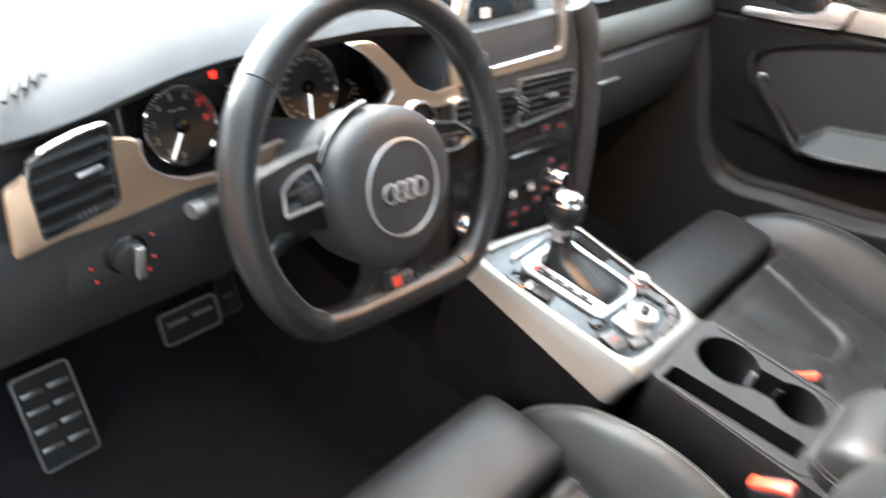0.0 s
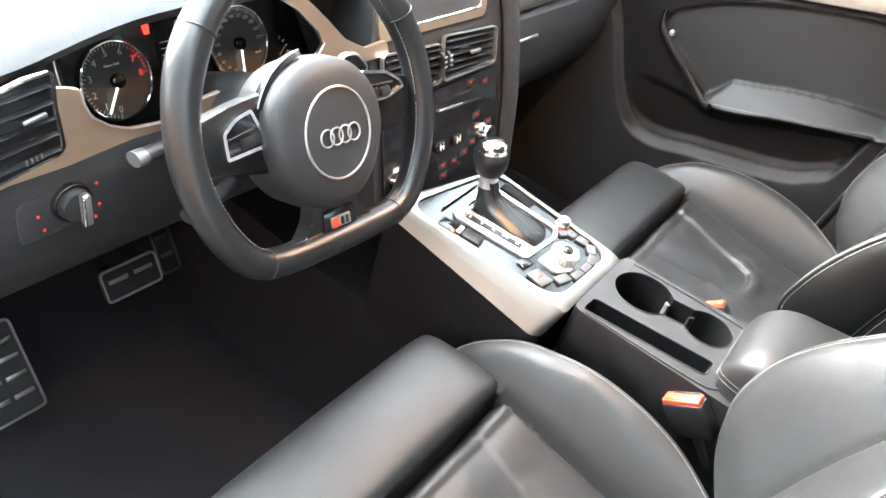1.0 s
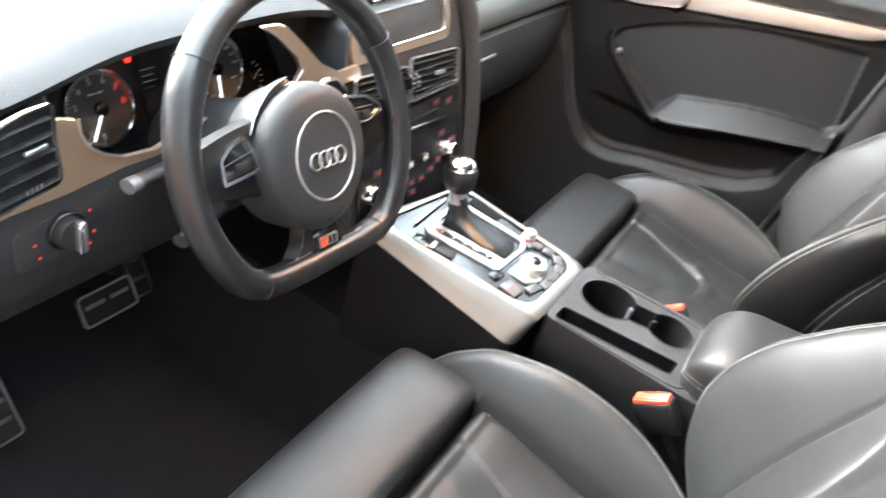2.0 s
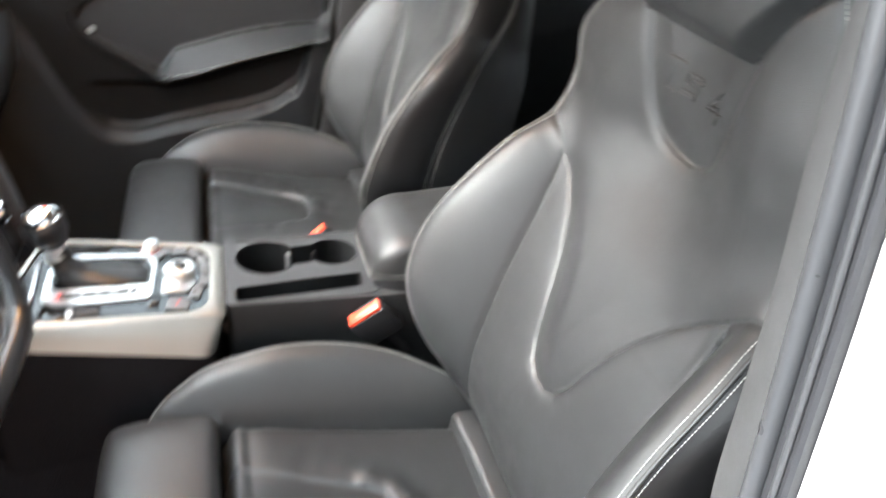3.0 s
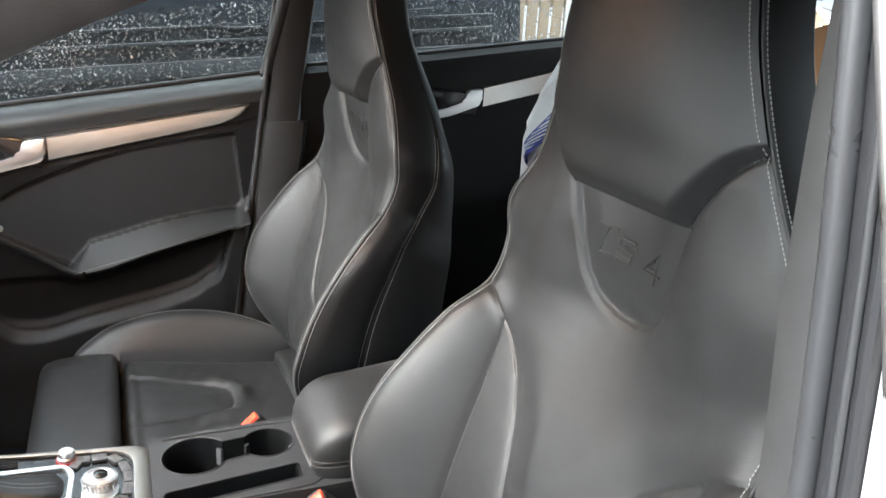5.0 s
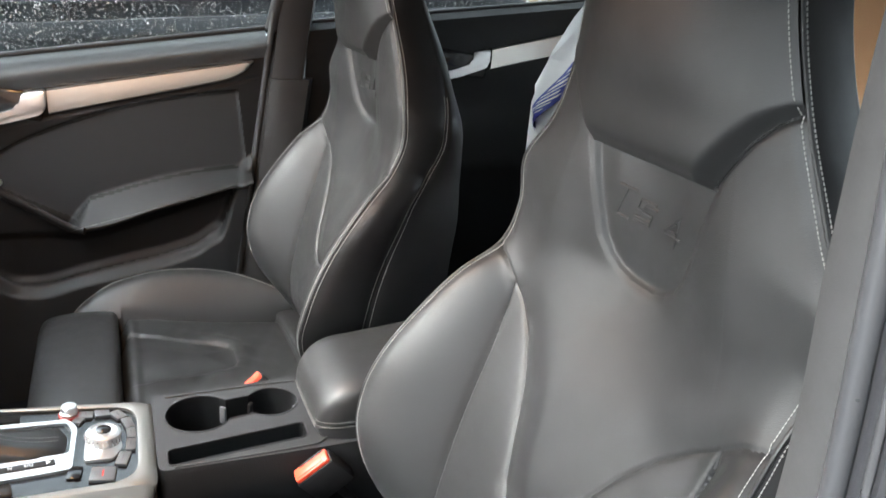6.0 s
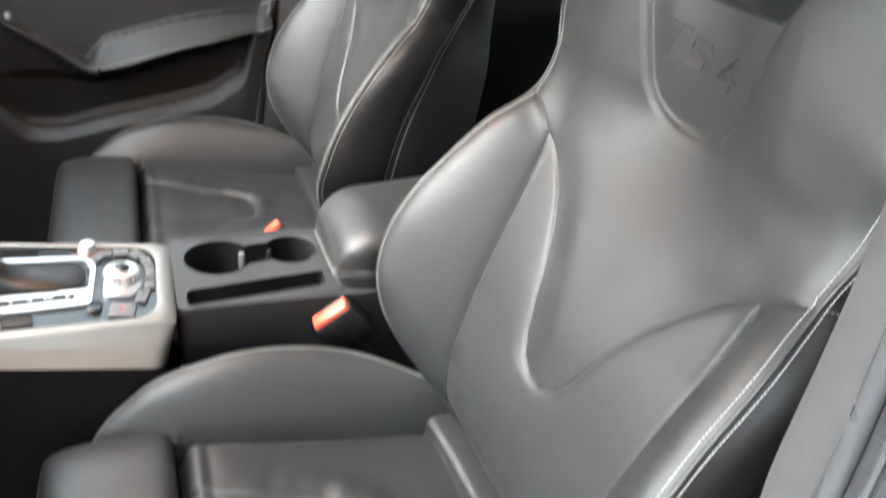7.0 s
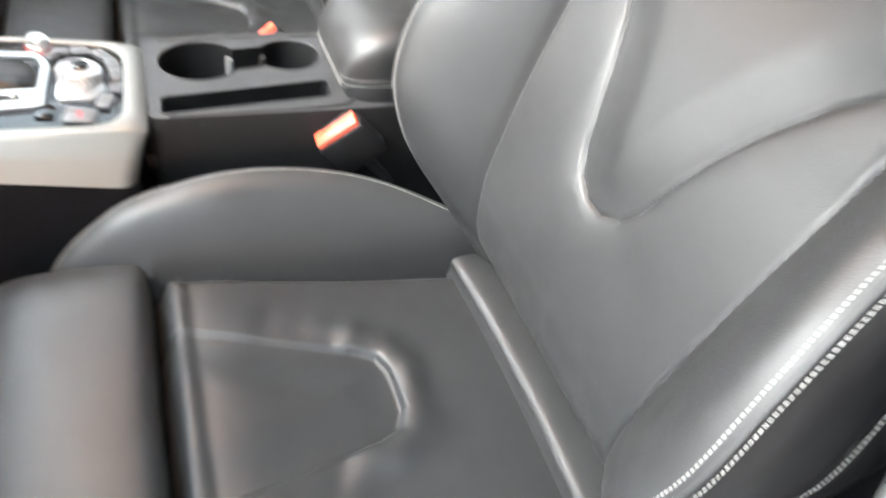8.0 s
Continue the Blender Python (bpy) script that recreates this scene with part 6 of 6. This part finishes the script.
    part("fuel_needle", block(D @ Vector((0.184, -0.034, 0.0066)), (0.014, 0.0008, 0.0008), 0.0002, D.to_3x3().to_4x4() @ turned(0, 0, 40)), DIAL_PRINT, clu)
    return dash


dashboard()


def centre_stack():
    """Panel with screen, vents and climate keys; local x right, y up the panel, z towards the cabin."""
    st = thing("centre_stack", "black centre stack with screen, vents and climate keys", "centre stack", (0, 0.6, 0.6))
    o = Vector((0, 0.6, 0.6))
    F = Matrix.Translation(Vector((0, 0.535, 0.82)) - o) @ turned(75)
    R = F.to_3x3().to_4x4()
    out = rounded([(-0.135, -0.215), (0.215, -0.215), (0.218, 0.05), (0.20, 0.12), (-0.12, 0.12), (-0.135, 0.05)], 0.02, 4)
    part("carcass", plate(out, 0.07, F @ Matrix.Translation((0, 0, -0.072)), 0.004), SOFT, st)
    rim = curve([(0.208, -0.215, -0.002), (0.214, -0.10, 0.004), (0.208, 0.0, 0.006), (0.196, 0.08, 0.004), (0.17, 0.13, 0.0)], 6)
    part("edge_moulding", tube([F @ q for q in rim], 0.020, 0.014, 12, up=(0, 1, 0)), SOFT, st, "rounded dark edge moulding")
    part("face", plate(rounded([(-0.12, -0.205), (0.178, -0.205), (0.176, -0.030), (-0.12, -0.030)], 0.008, 3), 0.004, F, 0.001), GLOSS, st)
    # screen under its hood
    part("screen", plate(rounded([(-0.100, 0.072), (0.118, 0.072), (0.110, 0.165), (-0.095, 0.165)], 0.006, 3), 0.003, F @ Matrix.Translation((0, 0, -0.028)) @ turned(-6)), SCREEN, st, "dark switched-off display")
    s_out = rounded([(-0.118, 0.060), (0.134, 0.055), (0.138, 0.085), (0.118, 0.172), (-0.104, 0.172), (-0.122, 0.09)], 0.012, 4)
    s_in = rounded([(-0.100, 0.072), (0.118, 0.070), (0.122, 0.090), (0.104, 0.165), (-0.092, 0.165), (-0.106, 0.09)], 0.008, 4)
    part("screen_frame", frame_plate(s_out, s_in, 0.010, F @ Matrix.Translation((0, 0, -0.008))), REFLECTION_ALU, st, "brushed aluminium screen surround")
    part("screen_line", tube([F @ Vector((x, y, 0.0026)) for x, y in s_in], 0.0016, n=8, closed=True), CHROME, st)
    part("screen_text", block(F @ Vector((-0.02, 0.135, -0.026)), (0.016, 0.012, 0.001), 0.0, R), WHITE, st)
    # two vents
    for x0, x1 in ((-0.122, 0.012), (0.016, 0.160)):
        vo = rounded([(x0, -0.014 - 0.02 * (x0 > 0) * 0.4), (x1, -0.022), (x1 + 0.002, 0.036), (x0, 0.046)], 0.010, 4)
        vent = part("air_vent", frame_plate(vo, shrunk(vo, 0.0018), 0.006, F @ Matrix.Translation((0, 0, 0.003))), SATIN, st, "air vent with a bright frame")
        part("vent_back", plate(shrunk(vo, 0.003), 0.003, F), GLOSS, vent)
        for i in range(5):
            part("slat", block(F @ Vector(((x0 + x1) / 2, -0.009 + 0.0105 * i, 0.006)), (x1 - x0 - 0.012, 0.0022, 0.008), 0.0008, R @ turned(20, 0, -3)), DOOR_PLASTIC, vent)
        part("vent_slider", block(F @ Vector((x0 + 0.078, 0.010, 0.012)), (0.024, 0.006, 0.006), 0.0015, R @ turned(0, 0, -3)), SATIN, vent)
    for i, x in enumerate((0.004, 0.018)):
        tw = part("thumbwheel", spun([(0.011, -0.004), (0.0125, -0.003), (0.0125, 0.003), (0.011, 0.004)], F @ Vector((x + 0.006, 0.012, 0.004)), R @ turned(0, 90), 20), HARD, st, "ribbed thumbwheel")
        for j in range(3):
            part("rib", block(F @ Vector((x + 0.006, 0.004 + 0.007 * j, 0.0165)), (0.006, 0.0028, 0.001), 0.0004, R), SATIN, tw)
    # player slot, keys and legends
    part("slot_bar", block(F @ Vector((0.066, -0.068, 0.006)), (0.118, 0.0034, 0.004), 0.001, R @ turned(0, 0, -4)), CHROME, st, "thin silver bar under the player slot")
    part("player_slot", block(F @ Vector((0.05, -0.052, 0.0045)), (0.10, 0.004, 0.001), 0.0, R), HARD, st)
    for x, y in ((0.095, -0.040), (0.135, -0.047), (0.115, -0.097), (0.082, -0.150), (0.022, -0.155), (0.053, -0.157), (-0.067, -0.108), (0.024, -0.172), (0.104, -0.140), (0.150, -0.118)):
        part("key_legend", block(F @ Vector((x, y, 0.0046)), (0.007, 0.0035, 0.0008), 0.0, R), RED_DIM, st)
        part("key", block(F @ Vector((x, y - 0.001, 0.0035)), (0.022, 0.012, 0.002), 0.0008, R), HARD, st)
    for x, y in ((0.058, -0.122), (0.013, -0.120)):
        part("rocker", block(F @ Vector((x, y, 0.006)), (0.026, 0.014, 0.006), 0.002, R), GLOSS, st)
        for dx, dy, w, h in ((-0.004, 0, 0.0018, 0.011), (0.004, 0, 0.0018, 0.011), (0, 0, 0.007, 0.0018)):
            part("rocker_mark", block(F @ Vector((x + dx, y + dy, 0.0096)), (w, h, 0.0008), 0.0, R), WHITE, st)
    for x in (0.136, -0.095):
        kn = part("climate_knob", spun([(0.017, 0.0), (0.0165, 0.014), (0.015, 0.017), (0.013, 0.0165), (0.012, 0.0145), (0.0, 0.015)], F @ Vector((x, -0.134, 0.003)), R, 32), CHROME, st, "chrome climate control knob")
        part("knob_core", spun([(0.0115, 0.013), (0.011, 0.019), (0.0, 0.0195)], F @ Vector((x, -0.134, 0.003)), R, 24), GLOSS, kn)
    return st


centre_stack()


def passenger_dash():
    pd = thing("glovebox", "black glovebox below a brushed silver dash inlay", "glovebox", (0.45, 0.56, 0.6))
    o = Vector((0.45, 0.56, 0.6))
    rows = [[Vector((x, y, z)) - o for y, z in ((0.576, 0.902), (0.566, 0.892), (0.556, 0.862), (0.560, 0.850), (0.575, 0.846))] for x in np.linspace(0.232, 0.69, 14)]
    part("inlay", rings(rows, closed=False, caps=False), ALU, pd, "brushed aluminium dash inlay")
    rows = [[Vector((x, y, z)) - o for y, z in ((0.575, 0.845), (0.556, 0.835), (0.548, 0.80), (0.552, 0.74), (0.575, 0.68), (0.63, 0.61), (0.72, 0.57))] for x in np.linspace(0.225, 0.69, 16)]
    part("lid", rings(rows, closed=False, caps=False), SOFT, pd)
    part("latch_bar", block(Vector((0.30, 0.548, 0.800)) - o, (0.085, 0.006, 0.005), 0.0015), SATIN, pd, "thin silver latch bar")


passenger_dash()

# ---- footwell ----


def foot_plate(name, label, at, w, h, tilt, bars, mat):
    pd = thing(name, label, "pedal", at)
    m = turned(tilt)
    o = rounded([(-w / 2, -h / 2), (w / 2, -h / 2), (w / 2, h / 2), (-w / 2, h / 2)], 0.008, 3)
    part("frame", frame_plate(o, shrunk(o, 0.0032), 0.006, m), mat, pd, "bare metal edge")
    part("pad", plate(shrunk(o, 0.0025), 0.004, m), DOOR_PLASTIC, pd)
    for x, y, bw, bh in bars:
        part("grip_bar", block(m @ Vector((x * w, y * h, 0.005)), (bw * w, bh * h, 0.003), 0.001, m), mat, pd)
    part("lever", block(m @ Vector((0, 0.0, -0.03)), (0.02, 0.03, 0.06), 0.004, m), HARD, pd)


foot_plate("foot_rest", "metal-edged foot rest with rubber bars", (-0.566, 0.72, 0.437), 0.074, 0.13, 55, [(sx, sy, 0.36, 0.05) for sx in (-0.22, 0.22) for sy in (-0.28, -0.08, 0.12, 0.3)], WORN_STEEL)
foot_plate("brake_pedal", "wide brake pedal with bare metal edge", (-0.385, 0.70, 0.52), 0.088, 0.046, 60, [(-0.22, 0.1, 0.34, 0.13), (0.22, 0.1, 0.34, 0.13)], WORN_STEEL)
foot_plate("accelerator_pedal", "narrow accelerator pedal with bare metal edge", (-0.28, 0.77, 0.485), 0.036, 0.10, 60, [(0, -0.2, 0.6, 0.06), (0, 0.1, 0.6, 0.06)], DULL_METAL)

# ---- rain on the side windows ----


def raindrops(name, label, corners, count, seed, run=0.35):
    rnd = random.Random(seed)
    a, b, c, d = (Vector(p) for p in corners)
    n = (b - a).cross(d - a).normalized()
    if n.x < 0:
        n = -n
    bm = bmesh.new()
    u = (b - a).normalized()
    w = n.cross(u)
    for _ in range(count):
        s, t = rnd.random(), rnd.random()
        p = (a * (1 - s) + b * s) * (1 - t) + (d * (1 - s) + c * s) * t + n * 0.002
        r = 0.00088 * (0.40 + 1.6 * rnd.random() ** 3)
        tall = 1 + run * rnd.random()
        rows = []
        for f, z in ((1.0, 0.0), (0.8, 0.45), (0.35, 0.7)):
            rows.append([p + u * (r * f * math.cos(k * math.pi / 3)) + w * (r * tall * f * math.sin(k * math.pi / 3)) + n * (r * z) for k in range(6)])
        rings(rows, bm=bm)
    ob = part(name, bm, DROP)
    ob.visible_shadow = False
    return tagged(ob, label, "raindrops", kind="stuff")


raindrops("raindrops", "clear raindrops covering the front side window", ((0.724, 0.62, 0.985), (0.724, -0.085, 1.078), (0.682, -0.11, 1.24), (0.682, 0.40, 1.15)), 7000, 5)
raindrops("raindrops", "clear raindrops covering the rear side window", ((0.724, -0.17, 1.09), (0.724, -1.05, 1.185), (0.672, -1.05, 1.27), (0.672, -0.17, 1.25)), 5000, 6, 2.0)
